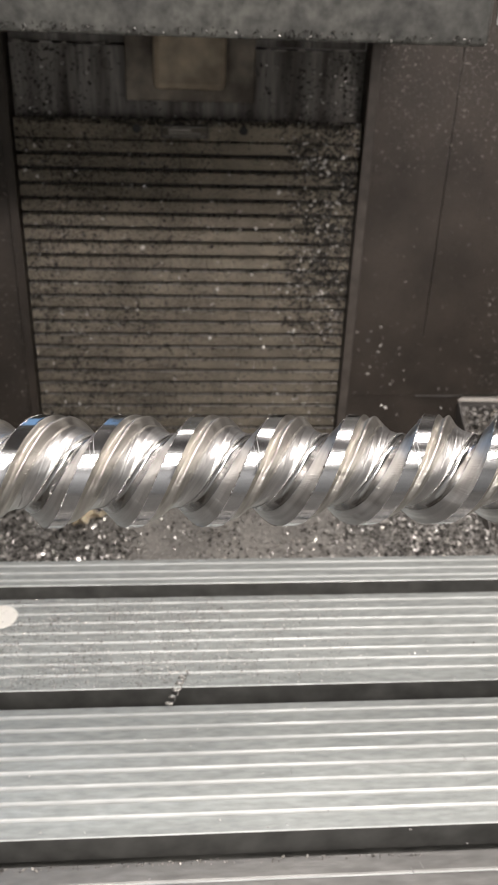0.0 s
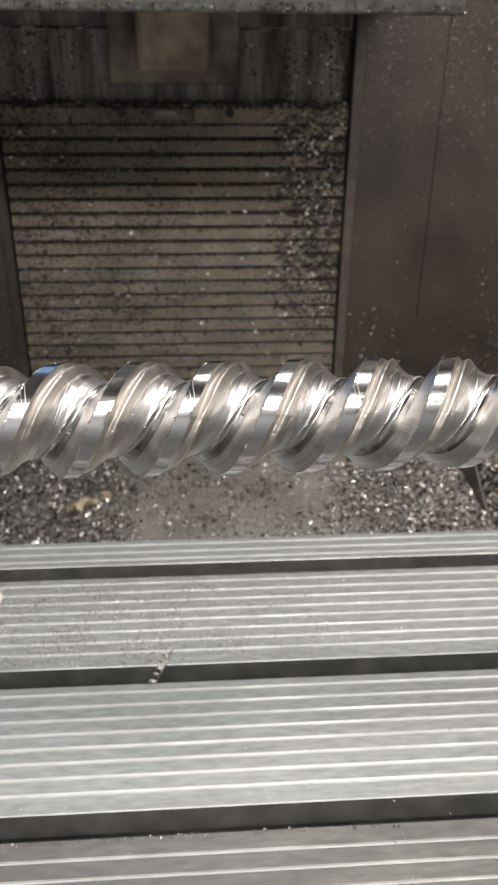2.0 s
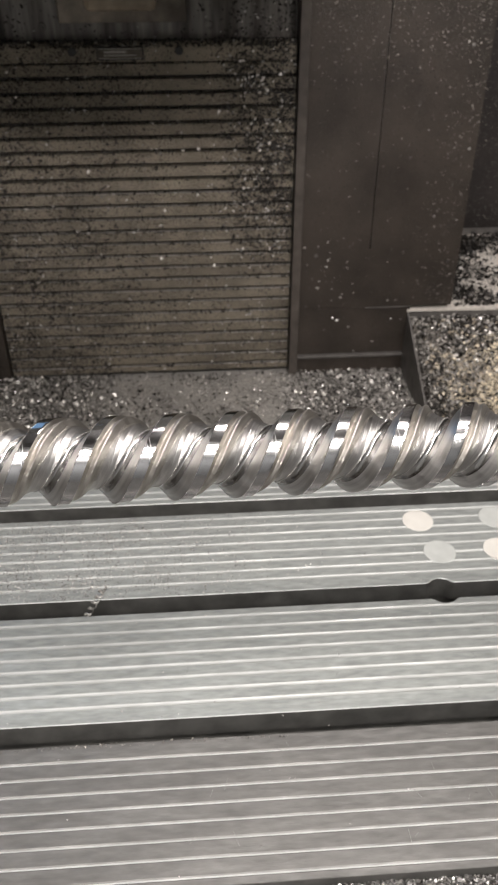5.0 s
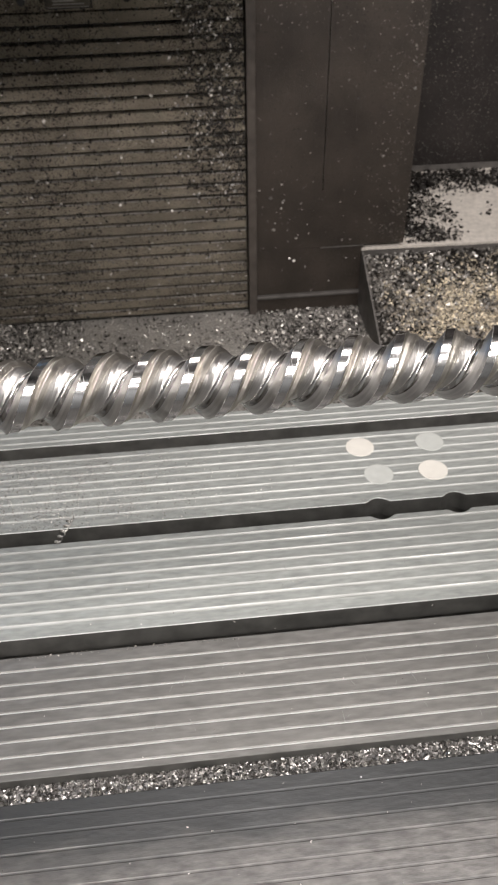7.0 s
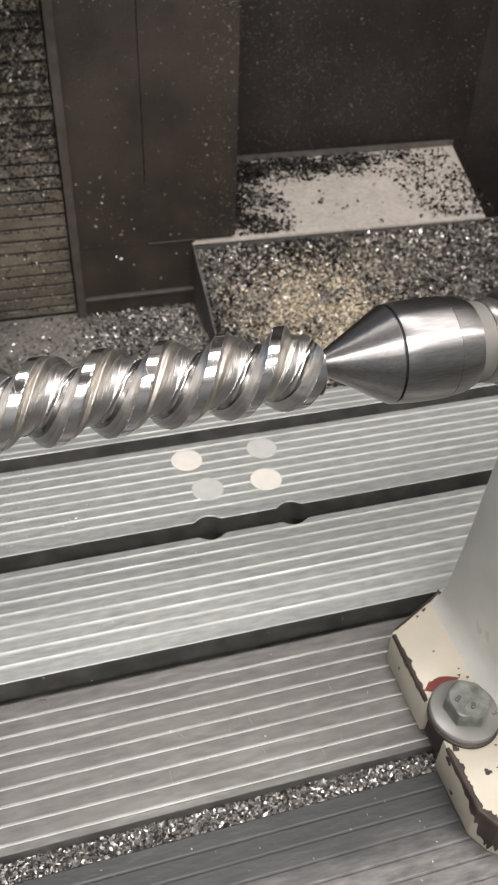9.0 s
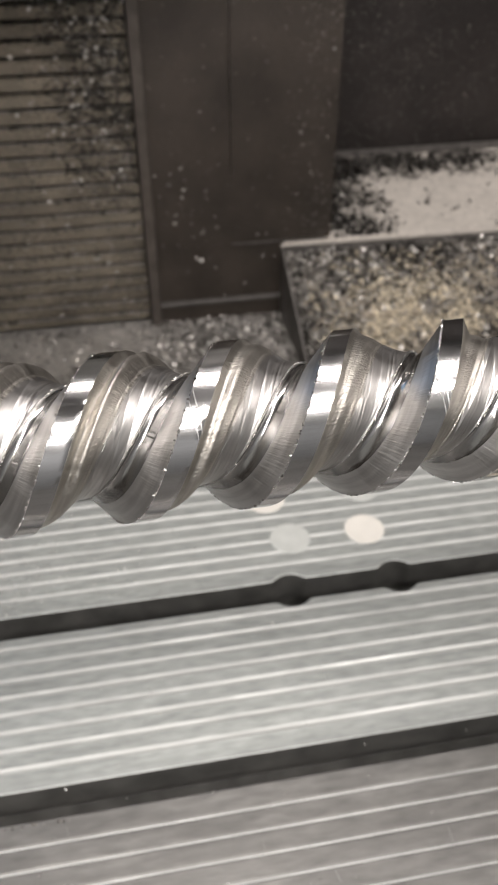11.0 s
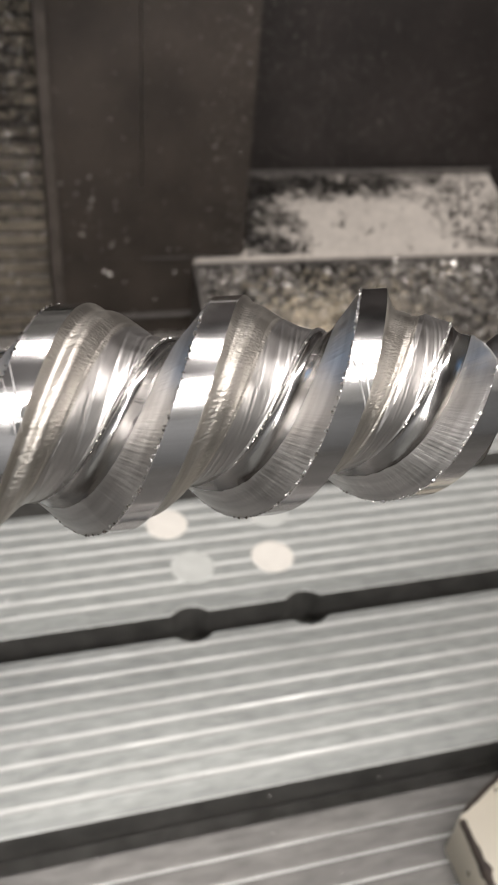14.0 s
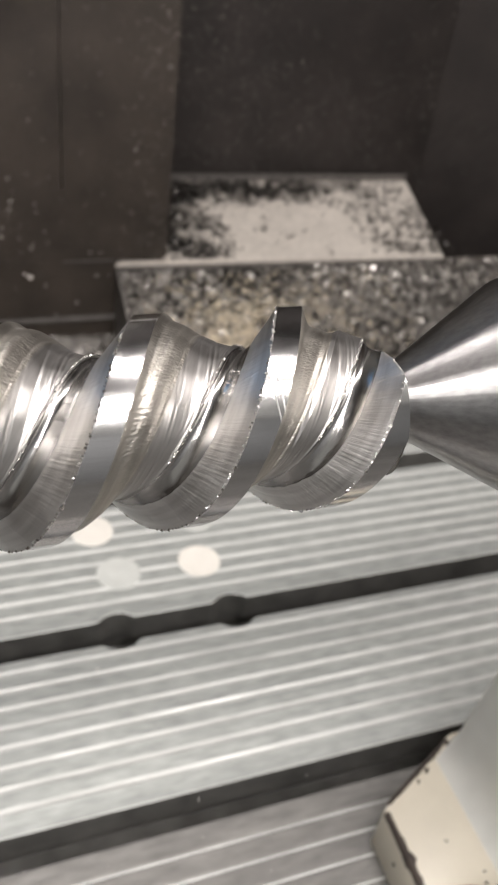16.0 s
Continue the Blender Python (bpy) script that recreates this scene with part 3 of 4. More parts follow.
# ---- the live centre ----
centre = thing("live_centre", "polished steel live centre with a cone pressed against the screw end", "live centre", (TIP_X, AXIS_Y, AXIS_Z))


def lathed(name, profile, mat, parent, label="", steps=72):
    origin = Vector((0, AXIS_Y, AXIS_Z)) - parent.location
    return part(name, lathe(profile, steps, origin), mat, parent, label, 30)


cam.data.dof.use_dof, cam.data.dof.focus_object, cam.data.dof.aperture_fstop = True, centre, 42
lathed("cone", [(TIP_X - 0.003, 0.0006), (TIP_X + 0.0312, 0.0206), (TIP_X + 0.0322, 0.0212), (TIP_X + 0.0328, 0.0208), (TIP_X + 0.0329, 0.0198)], CENTRE, centre, "polished cone")
lathed("groove", [(TIP_X + 0.0325, 0.0199), (TIP_X + 0.0340, 0.0199)], BLACK, centre, "dark joint between the cone and the body")
lathed("body", [(TIP_X + 0.0336, 0.0200), (TIP_X + 0.0338, 0.0210), (TIP_X + 0.0345, 0.0214), (TIP_X + 0.042, 0.0219), (TIP_X + 0.050, 0.0221), (TIP_X + 0.0575, 0.0219), (TIP_X + 0.0577, 0.0217), (TIP_X + 0.0578, 0.0219), (TIP_X + 0.0588, 0.0217),
               (TIP_X + 0.065, 0.0209), (TIP_X + 0.0693, 0.0193), (TIP_X + 0.0700, 0.0178)], CENTRE, centre)
lathed("dust_ring", [(TIP_X + 0.0694, 0.0165), (TIP_X + 0.0698, 0.0183), (TIP_X + 0.0765, 0.0176), (TIP_X + 0.0768, 0.0160)], NECK, centre, "dull grey dust ring")
lathed("shank", [(TIP_X + 0.0760, 0.0150), (TIP_X + 0.0768, 0.0176), (TIP_X + 0.0785, 0.0186), (TIP_X + 0.0815, 0.0190), (TIP_X + 0.0840, 0.0180), (TIP_X + 0.0850, 0.0168), (TIP_X + 0.115, 0.017)], QUILL, centre)

# ---- the tailstock ----
tailstock = thing("tailstock", "cream-painted tailstock with chipped edges bolted to the table", "tailstock", (0.45, -0.355, 0))
FOOT = [(0.349, -0.292), (0.405, -0.262), (0.56, -0.262), (0.56, -0.4535), (0.380, -0.4535), (0.366, -0.4500), (0.3555, -0.4420), (0.3480, -0.4290), (0.3475, -0.380), (0.372, -0.380),
        (0.379, -0.376), (0.383, -0.370), (0.383, -0.364), (0.379, -0.359), (0.372, -0.3545), (0.349, -0.354)]


def local(bm, parent):
    bmesh.ops.translate(bm, verts=bm.verts, vec=-parent.location)
    return bm


foot = part("foot", local(prism(FOOT, 0.0, 0.034, 0.0018), tailstock), PAINT, tailstock, "cream foot with an open bolt slot", 40)


part("bolt_slot", local(box(0.3525, 0.386, -0.3796, -0.3544, 0.0005, 0.0325, 0.0005), tailstock), BARE, tailstock, "dark brown block filling the open bolt slot")


def build_column():
    bm = bmesh.new()
    rings = []
    for z, x0, ya, yb, cx, cy in ((0.0332, 0.384, -0.2640, -0.441, 0.0225, 0.0125), (0.0342, 0.390, -0.2645, -0.438, 0.0165, 0.0095), (0.0375, 0.3955, -0.2655, -0.434, 0.011, 0.007), (0.043, 0.3995, -0.2665, -0.431, 0.007, 0.005),
                                  (0.052, 0.4015, -0.268, -0.429, 0.004, 0.004), (0.09, 0.402, -0.2715, -0.426, 0.004, 0.004), (0.12, 0.402, -0.274, -0.424, 0.004, 0.004), (0.20, 0.402, -0.279, -0.418, 0.004, 0.004),
                                  (0.245, 0.402, -0.282, -0.415, 0.004, 0.004), (0.29, 0.402, -0.286, -0.412, 0.004, 0.004), (0.345, 0.402, -0.292, -0.410, 0.004, 0.004), (0.38, 0.402, -0.305, -0.398, 0.004, 0.004),
                                  (0.392, 0.402, -0.33, -0.372, 0.004, 0.004)):
        rings.append([bm.verts.new(Vector(p)) for p in ((x0, ya - cy, z), (x0 + cx, ya, z), (0.545, ya, z), (0.55, ya - 0.008, z), (0.55, yb + 0.008, z), (0.545, yb, z), (x0 + 0.004, yb, z), (x0, yb + 0.004, z))])
    for a, b in zip(rings, rings[1:]):
        for k in range(8):
            bm.faces.new((a[k], a[(k + 1) % 8], b[(k + 1) % 8], b[k]))
    bm.faces.new(rings[0])
    bm.faces.new(rings[-1])
    return bm


part("column", local(build_column(), tailstock), GREY_PAINT, tailstock, "", 60)
part("quill", lathe([(0.3250, 0.0150), (0.3255, 0.0203), (0.3270, 0.0218), (0.41, 0.0218)], 64, Vector((0, AXIS_Y, AXIS_Z)) - tailstock.location), QUILL, tailstock, "steel quill", 30)

washer = tagged(part("washer", lathe([(0.0372, 0.0225), (0.0378, 0.0234), (0.0405, 0.0236), (0.0418, 0.0228), (0.0425, 0.0205), (0.0427, 0.011)], 56, (0.3685, -0.3675, 0), "z"), WASHER, None, "", 35),
                "thick round zinc-plated washer under a hex bolt", "washer")
tagged(part("lower_washer", lathe([(0.0341, 0.0236), (0.0346, 0.0244), (0.0366, 0.0244), (0.0371, 0.0236)], 56, (0.3688, -0.3678, 0), "z"), BARE, None, "", 35),
       "dark lower washer under the zinc washer", "washer")
BOLT_AT = (0.3690, -0.3672)


def build_bolt():
    bm = bmesh.new()
    n, rings = 48, []
    for z, flat, cap in ((0.0425, 0.0134, 1.0), (0.0505, 0.0134, 1.0), (0.0536, 0.0134, 0.945), (0.0547, 0.0134, 0.85)):
        ring = []
        for k in range(n):
            a = 2 * math.pi * k / n
            d = (a + math.pi / 6) % (math.pi / 3) - math.pi / 6
            hexa = flat / math.cos(d)
            r = min(hexa, 0.0153 * cap) if cap < 1 else hexa
            ring.append(bm.verts.new((BOLT_AT[0] + r * math.cos(a + 0.20), BOLT_AT[1] + r * math.sin(a + 0.20), z)))
        rings.append(ring)
    for a, b in zip(rings, rings[1:]):
        for k in range(n):
            bm.faces.new((a[k], a[(k + 1) % n], b[(k + 1) % n], b[k]))
    bm.faces.new(rings[0])
    bm.faces.new(rings[-1])
    return bm


bolt = tagged(part("hex_bolt", build_bolt(), BOLT, None, "", 25), "zinc-plated hex bolt with grade marks clamping the tailstock foot", "bolt")
part("bolt_shank", lathe([(-0.02, 0.010), (0.0424, 0.010)], 24, (BOLT_AT[0], BOLT_AT[1], 0), "z"), BARE, bolt)
for text, x, y, turn in (("8", -0.0075, 0.0015, 60), ("8", 0.0000, -0.0060, 30), (".", -0.0045, -0.0035, 45)):
    font = bpy.data.curves.new("grade_mark", "FONT")
    font.body, font.size, font.extrude, font.align_x, font.align_y = text, 0.0072, 0.0006, "CENTER", "CENTER"
    ob = new("grade_mark", font)
    ob.matrix_world = pose(BOLT_AT[0] + x, BOLT_AT[1] + y, 0.0548, 0, 0, -turn)
    me = bpy.data.meshes.new_from_object(ob)
    spot = ob.matrix_world.copy()
    bpy.data.objects.remove(ob)
    me.transform(spot)
    me.materials.append(SLOT)
    mark = new("grade_mark", me)
    mark.parent = bolt

part("bolt_hole", local(prism([(0.386 + 0.0135 * math.cos(2 * math.pi * k / 36), -0.4305 + 0.0080 * math.sin(2 * math.pi * k / 36)) for k in range(36)], 0.0335, 0.0344), tailstock), BARE, tailstock, "dark unused bolt hole")
part("red_patch", local(prism([(0.3655 + 0.0135 * math.cos(a) + 0.003 * math.sin(3 * a), -0.3415 + 0.0050 * math.sin(a) + 0.001 * math.cos(5 * a)) for a in [2 * math.pi * k / 24 for k in range(24)]], 0.0338, 0.0343), tailstock), RED, tailstock, "patch of red oxide paint")


def bare_patch(face, centre, wide, tall, seed, turn=0.0):
    """A spot where the paint has flaked off: an irregular sliver lying on one face of the foot."""
    dice = random.Random(seed)
    outline = []
    for k in range(22):
        a = 2 * math.pi * k / 22
        r = 1 + 0.45 * (dice.random() - 0.5) + 0.25 * math.sin(3 * a + seed)
        u, v = wide * r * math.cos(a), tall * r * math.sin(a)
        outline.append((u * math.cos(turn) - v * math.sin(turn), u * math.sin(turn) + v * math.cos(turn)))
    bm = bmesh.new()
    layers = []
    for depth in (-0.0005, 0.0003):
        layer = []
        for u, v in outline:
            if face == "left":
                p = ((0.349 if centre[0] > -0.36 else 0.3475) - depth, centre[0] + u, centre[1] + v)
            elif face == "top":
                p = (centre[0] + u, centre[1] + v, 0.034 + depth)
            else:
                p = (centre[0] + u, -0.4535 - depth, centre[1] + v)
            layer.append(bm.verts.new(Vector(p) - tailstock.location))
        layers.append(layer)
    bm.faces.new(layers[0])
    bm.faces.new(layers[1])
    for k in range(22):
        bm.faces.new((layers[0][k], layers[0][(k + 1) % 22], layers[1][(k + 1) % 22], layers[1][k]))
    part("bare_patch", bm, BARE, tailstock, "flaked spot down to dark primer")


for n, (face, spot, wide, tall, turn) in enumerate((
        ("left", (-0.404, 0.008), 0.0016, 0.0012, 0), ("left", (-0.312, 0.017), 0.0008, 0.0014, 0), ("left", (-0.392, 0.0285), 0.0028, 0.0036, 0.3), ("top", (0.3530, -0.388), 0.0022, 0.0022, 0.3),
        ("front", (0.386, 0.024), 0.0030, 0.0028, 0.3), ("front", (0.399, 0.020), 0.0035, 0.0025, 0), ("front", (0.392, 0.010), 0.0014, 0.0022, 0.2),
        ("top", (0.381, -0.2790), 0.0022, 0.0010, 0.6), ("top", (0.3735, -0.2835), 0.0012, 0.0008, 0.6), ("top", (0.4005, -0.2675), 0.0016, 0.0030, 0.2),
        ("top", (0.372, -0.315), 0.0008, 0.0006, 0), ("top", (0.381, -0.338), 0.0010, 0.0008, 0), ("top", (0.383, -0.333), 0.0007, 0.0006, 0), ("top", (0.386, -0.341), 0.0012, 0.0009, 0), ("top", (0.366, -0.408), 0.0022, 0.0020, 0))):
    bare_patch(face, spot, wide, tall, n + 1, turn)


def worn_edge(route, inward, down, seed, bare_share):
    """Paint worn off along a top edge of the foot: an uneven strip folded over the edge. route: (x, y, outward x, outward y)."""
    dice = np.random.default_rng(seed)
    bm = bmesh.new()
    rows = []
    for (xa, ya, ua, va), (xb, yb, ub, vb) in zip(route, route[1:]):
        n = max(3, int(math.hypot(xb - xa, yb - ya) / 0.0011))
        for k in range(n):
            f = k / n
            u, v = ua + (ub - ua) * f, va + (vb - va) * f
            d = math.hypot(u, v)
            rows.append((xa + (xb - xa) * f, ya + (yb - ya) * f, u / d, v / d))
    verts, last = [], None
    for k, (x, y, u, v) in enumerate(rows):
        worn = 0.5 + 0.5 * float(sway(np.array(k * 0.23), seed)) + 0.14 * float(sway(np.array(k * 0.9), seed + 1))
        worn = max(0.0, worn - (1 - bare_share))
        fold = math.sin(math.pi * k / (len(rows) - 1)) ** 0.5
        a = (0.0006 + inward * worn) * fold * (1 + 0.3 * dice.uniform(-1, 1))
        b = (0.0010 + down(k / len(rows)) * worn) * fold * (1 + 0.25 * float(sway(np.array(k * 0.7), seed + 5)))
        e = 0.0003
        row = [(x - u * (a + 0.0018), y - v * (a + 0.0018), 0.034 + e), (x - u * 0.0018, y - v * 0.0018, 0.034 + e), (x - u * 0.0005, y - v * 0.0005, 0.0335 + e), (x + u * e, y + v * e, 0.0322), (x + u * e, y + v * e, 0.0322 - b)]
        row = [bm.verts.new(Vector(p) - tailstock.location) for p in row]
        if last:
            for j in range(4):
                bm.faces.new((last[j], last[j + 1], row[j + 1], row[j]))
        last = row
    part("worn_edge", bm, BARE, tailstock, "edge worn down to dark brown primer")


worn_edge([(0.349, -0.294, -1, 0), (0.349, -0.352, -1, 0)], 0.0030, lambda f: 0.004, 61, 0.85)
worn_edge([(0.3475, -0.386, -1, 0), (0.3480, -0.429, -1, -0.1), (0.3555, -0.442, -1, -0.75), (0.366, -0.450, -0.5, -1), (0.380, -0.4535, -0.1, -1), (0.412, -0.4535, 0, -1)], 0.0042,
          lambda f: 0.003 + 0.024 * math.exp(-((f - 0.44) / 0.17) ** 2), 67, 1.2)
worn_edge([(0.352, -0.2895, -0.5, 1), (0.400, -0.2645, -0.5, 1)], 0.0010, lambda f: 0.001, 71, 0.5)

# ---- the column face behind the table ----
FACE = 0.634


def upright_disc(x, z, r):
    bm = lathe([(FACE - 0.0035, r * 0.8), (FACE - 0.003, r), (FACE + 0.001, r)], 20, (0, 0, 0), "z")
    for v in bm.verts:
        v.co = Vector((x + v.co.x, v.co.z, z + v.co.y))
    return bm


cover = thing("way_cover", "oily slatted steel way cover sprinkled with metal chips", "way cover", (-0.045, FACE, -0.225))
CX0, CX1 = -0.286, 0.198
for k in range(25):
    top = 0.2825 - 0.0207 * k
    low = max(top - 0.0167, -0.226)
    bm = bmesh.new()
    vs = [bm.verts.new(Vector(p) - cover.location) for p in (
        (CX0, FACE + 0.012, top), (CX1, FACE + 0.012, top), (CX0, FACE + 0.0040, top), (CX1, FACE + 0.0040, top), (CX0, FACE + 0.0008, top - 0.0014), (CX1, FACE + 0.0008, top - 0.0014),
        (CX0, FACE, low + 0.001), (CX1, FACE, low + 0.001), (CX0, FACE + 0.0015, low), (CX1, FACE + 0.0015, low), (CX0, FACE + 0.012, low), (CX1, FACE + 0.012, low))]
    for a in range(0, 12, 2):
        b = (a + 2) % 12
        # light caught by the top bevels of the lower slats, painted as paler faces
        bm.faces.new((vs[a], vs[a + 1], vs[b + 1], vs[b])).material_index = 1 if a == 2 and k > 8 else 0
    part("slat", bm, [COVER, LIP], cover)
part("head_plate", local(box(CX0, CX1, FACE - 0.001, FACE + 0.012, 0.284, 0.310, 0.0012), cover), COVER, cover)
plate = part("name_plate", local(box(-0.083, -0.020, FACE - 0.0045, FACE - 0.0009, 0.2885, 0.3035, 0.0008), cover), NAME_PLATE, cover, "dark blank name plate")
for bar_x, bar_z, bar_w, bar_h in ((-0.0515, 0.3022, 0.0585, 0.0007), (-0.0515, 0.2898, 0.0585, 0.0007), (-0.0585, 0.2982, 0.030, 0.0020), (-0.0515, 0.2938, 0.044, 0.0014)):
    part("writing_bar", local(box(bar_x - bar_w / 2, bar_x + bar_w / 2, FACE - 0.0050, FACE - 0.0044, bar_z - bar_h / 2, bar_z + bar_h / 2), cover), LIP, plate, "pale worn lettering bar")
for x0, x1, z0, z1 in ((-0.0845, -0.0185, 0.3033, 0.3047), (-0.0845, -0.0185, 0.2873, 0.2887), (-0.0845, -0.0831, 0.2887, 0.3033), (-0.0199, -0.0185, 0.2887, 0.3033)):
    part("plate_edge", local(box(x0, x1, FACE - 0.0028, FACE - 0.0009, z0, z1), cover), BLACK, cover, "dark rim round the name plate")
for x in (-0.118, 0.031):
    part("plate_screw", local(upright_disc(x, 0.2985, 0.0058), cover), BLACK, cover)
part("backing", local(box(CX0, CX1, FACE + 0.012, FACE + 0.02, -0.226, 0.310), cover), BLACK, cover)


def structure(name, bm, mat, label, category, smooth=None):
    return tagged(part(name, bm, mat, None, "", smooth), label, category, kind="structure")


recess = structure("recess_panel", box(CX0, CX1, FACE + 0.018, FACE + 0.05, 0.305, 0.4015, 0.001), STREAK, "streaked dirty steel panel above the way cover", "panel")
structure("recess_panel_2", box(CX0, CX1, FACE + 0.026, FACE + 0.05, 0.404, 0.62), STREAK, "shadowed steel panel behind the machine casting", "panel")


def bolt_ring(x, z):
    bm = lathe([(-0.001, 0.0062), (0.0012, 0.0062), (0.0016, 0.0055), (0.0016, 0.0032), (0.0004, 0.0030)], 20, (0, 0, 0), "z")
    for v in bm.verts:
        v.co = Vector((x + v.co.x, FACE + 0.0178 - v.co.z, z + v.co.y))
    return bm


for x in (-0.253, -0.158, 0.074, 0.165):
    for z in (0.327, 0.378):
        part("bolt_ring", bolt_ring(x, z), STREAK, recess)
strip_dice = random.Random(12)
for start, stop in ((-0.280, -0.150), (0.060, 0.192)):
    x = start
    while x < stop:
        long = strip_dice.uniform(0.004, 0.022)
        z = 0.4025 + strip_dice.uniform(-0.0015, 0.002)
        part("worn_strip", box(x, min(x + long, stop), FACE + 0.0150, FACE + 0.0185, z - strip_dice.uniform(0.0012, 0.0030), z + 0.0012, 0.0005), LIP, recess, "pale worn bit of sealing strip")
        x += long + strip_dice.uniform(0.002, 0.018)
structure("edge_strip_1", box(0.200, 0.2145, FACE - 0.012, FACE + 0.03, -0.245, 0.62, 0.0015), STRIP, "dull steel edge strip beside the way cover", "trim")
structure("edge_strip_2", box(-0.302, -0.288, FACE - 0.012, FACE + 0.03, -0.245, 0.62, 0.0015), PANEL, "dull steel edge strip beside the way cover", "trim")
structure("column_panel_1", box(0.2148, 0.3272, FACE - 0.005, FACE + 0.03, -0.004, 0.62), PANEL, "dark painted column panel with chips", "panel")
structure("column_panel_2", box(0.3284, 0.478, FACE - 0.005, FACE + 0.24, -0.004, 0.62), PANEL, "dark painted column panel with chips", "panel")
structure("column_panel_3", box(0.2148, 0.478, FACE - 0.005, FACE + 0.24, -0.109, -0.004), PANEL, "dark lower column panel with chips", "panel")
structure("column_panel_5", box(0.2148, 0.407, FACE - 0.0045, FACE + 0.03, -0.198, -0.1095), PANEL, "dark column foot panel", "panel")
structure("column_lip_2", box(0.329, 0.407, FACE - 0.0065, FACE + 0.0, -0.1105, -0.1092), EDGE, "thin bright lip across the column panel", "trim")
structure("column_lip", box(0.2148, 0.405, FACE - 0.012, FACE + 0.02, -0.204, -0.199, 0.0008), EDGE, "thin steel lip at the foot of the column", "trim")
structure("column_foot", box(0.2148, 0.405, FACE - 0.006, FACE + 0.02, -0.24, -0.2045), PANEL, "dark column foot", "panel")
structure("column_panel_4", box(-0.9, -0.3025, FACE - 0.006, FACE + 0.03, -0.24, 0.62), PANEL, "dark painted column panel", "panel")

casting = tagged(part("machine_casting", box(-0.62, 0.232, 0.250, FACE + 0.0125, 0.431, 1.35, 0.003), HEAD), "stained grey-green machine casting overhanging the way cover", "machine casting")
# out of view, added so that the thread flanks mirror some blue
part("blue_reflector", box(-0.58, -0.13, 0.205, 0.2495, 0.52, 0.86, 0.006), BLUE, casting, "unseen blue sheet added for blue reflections on the thread")
block = thing("guide_block", "brown stained block under the machine casting", "block", (-0.043, FACE, 0.336))
part("plate", local(box(-0.130, 0.0435, FACE - 0.012, FACE + 0.0178, 0.336, 0.4305, 0.002), block), PLATE, block)
part("nose", local(box(-0.092, 0.004, FACE - 0.034, FACE - 0.0122, 0.352, 0.4305, 0.008), block), BLOCK, block)
structure("label_plate", box(0.366, 0.46, FACE - 0.0085, FACE - 0.006, 0.441, 0.50, 0.0005), WHITE, "white label plate on the column panel", "label")

# ---- bed, ledge and chute behind the table ----
structure("bed_floor", box(-0.9, 0.4045, -0.7, FACE + 0.01, -0.26, -0.235), FLOOR, "oily machine bed sheet strewn with chips", "floor")


def slab(points, thick):
    """A sheet through four corners, with thickness below."""
    bm = bmesh.new()
    top = [bm.verts.new(p) for p in points]
    low = [bm.verts.new(Vector(p) - Vector((0, 0, thick))) for p in points]
    bm.faces.new(top)
    bm.faces.new(low)
    for k in range(4):
        bm.faces.new((top[k], top[(k + 1) % 4], low[(k + 1) % 4], low[k]))
    return bm


structure("chute_sheet", slab([(0.407, 0.638, -0.130), (1.3, 0.638, -0.130), (1.3, 0.05, -0.395), (0.407, 0.05, -0.395)], 0.004), BED, "sloping chip chute sheet heaped with swarf", "chute")
bm = bmesh.new()
side = [(0.636, -0.117), (0.456, -0.203), (0.34, -0.256), (0.34, -0.30), (0.636, -0.30)]
rings = [[bm.verts.new((x, y, z)) for y, z in side] for x in (0.4035, 0.4065)]
bm.faces.new(rings[0])
bm.faces.new(rings[1])
for k in range(5):
    bm.faces.new((rings[0][k], rings[0][(k + 1) % 5], rings[1][(k + 1) % 5], rings[1][k]))
structure("chute_side", bm, EDGE, "thin steel side plate of the chip chute", "chute")
structure("ledge", slab([(0.403, 0.628, -0.116), (0.958, 0.628, -0.122), (1.012, 0.888, -0.090), (0.403, 0.888, -0.090)], 0.004), LEDGE, "pale sheet-steel ledge partly covered with chips", "ledge")
# the shadow below the ledge's edge is put into the lip's dark material
structure("ledge_lip", box(0.4075, 0.958, 0.6285, 0.6315, -0.139, -0.1226), EDGE, "front lip of the sheet-steel ledge, dark for the shade under its edge", "trim")
structure("ledge_flange", box(0.478, 1.012, 0.886, 0.889, -0.092, -0.078), EDGE, "back flange of the sheet-steel ledge", "trim")
structure("wall_back", box(0.478, 1.045, 0.895, 0.915, -0.2, 2.3), DUSTY_PANEL, "dark back panel of the enclosure", "wall")
structure("wall_back_2", slab([(1.045, 0.895, 2.3), (1.06, 0.895, 2.3), (1.30, 0.70, 2.3), (1.29, 0.68, 2.3)], 2.7), DUSTY_PANEL, "dark angled panel of the enclosure", "wall")
structure("wall_right", box(1.28, 1.30, -1.0, 0.75, -0.6, 2.3), PANEL, "dark painted side wall of the enclosure", "wall")
structure("wall_left", box(-1.0, -0.98, -1.0, 0.92, -0.6, 2.3), PANEL, "dark painted side wall of the enclosure", "wall")
structure("wall_rear", box(-1.0, 1.3, 0.925, 0.945, -0.6, 2.3), WALL, "dark rear wall of the enclosure", "wall")
structure("ceiling", box(-1.0, 1.3, -1.0, 0.92, 2.3, 2.32), ROOF, "grey painted enclosure roof", "ceiling")
structure("floor", box(-3.0, 3.3, -4.0, 0.95, -0.75, -0.6), SHOP_FLOOR, "grey concrete workshop floor", "floor")
structure("wall_front", box(-3.0, 3.3, -4.1, -4.0, -0.6, 2.6), SHOP, "plain pale workshop wall", "wall")


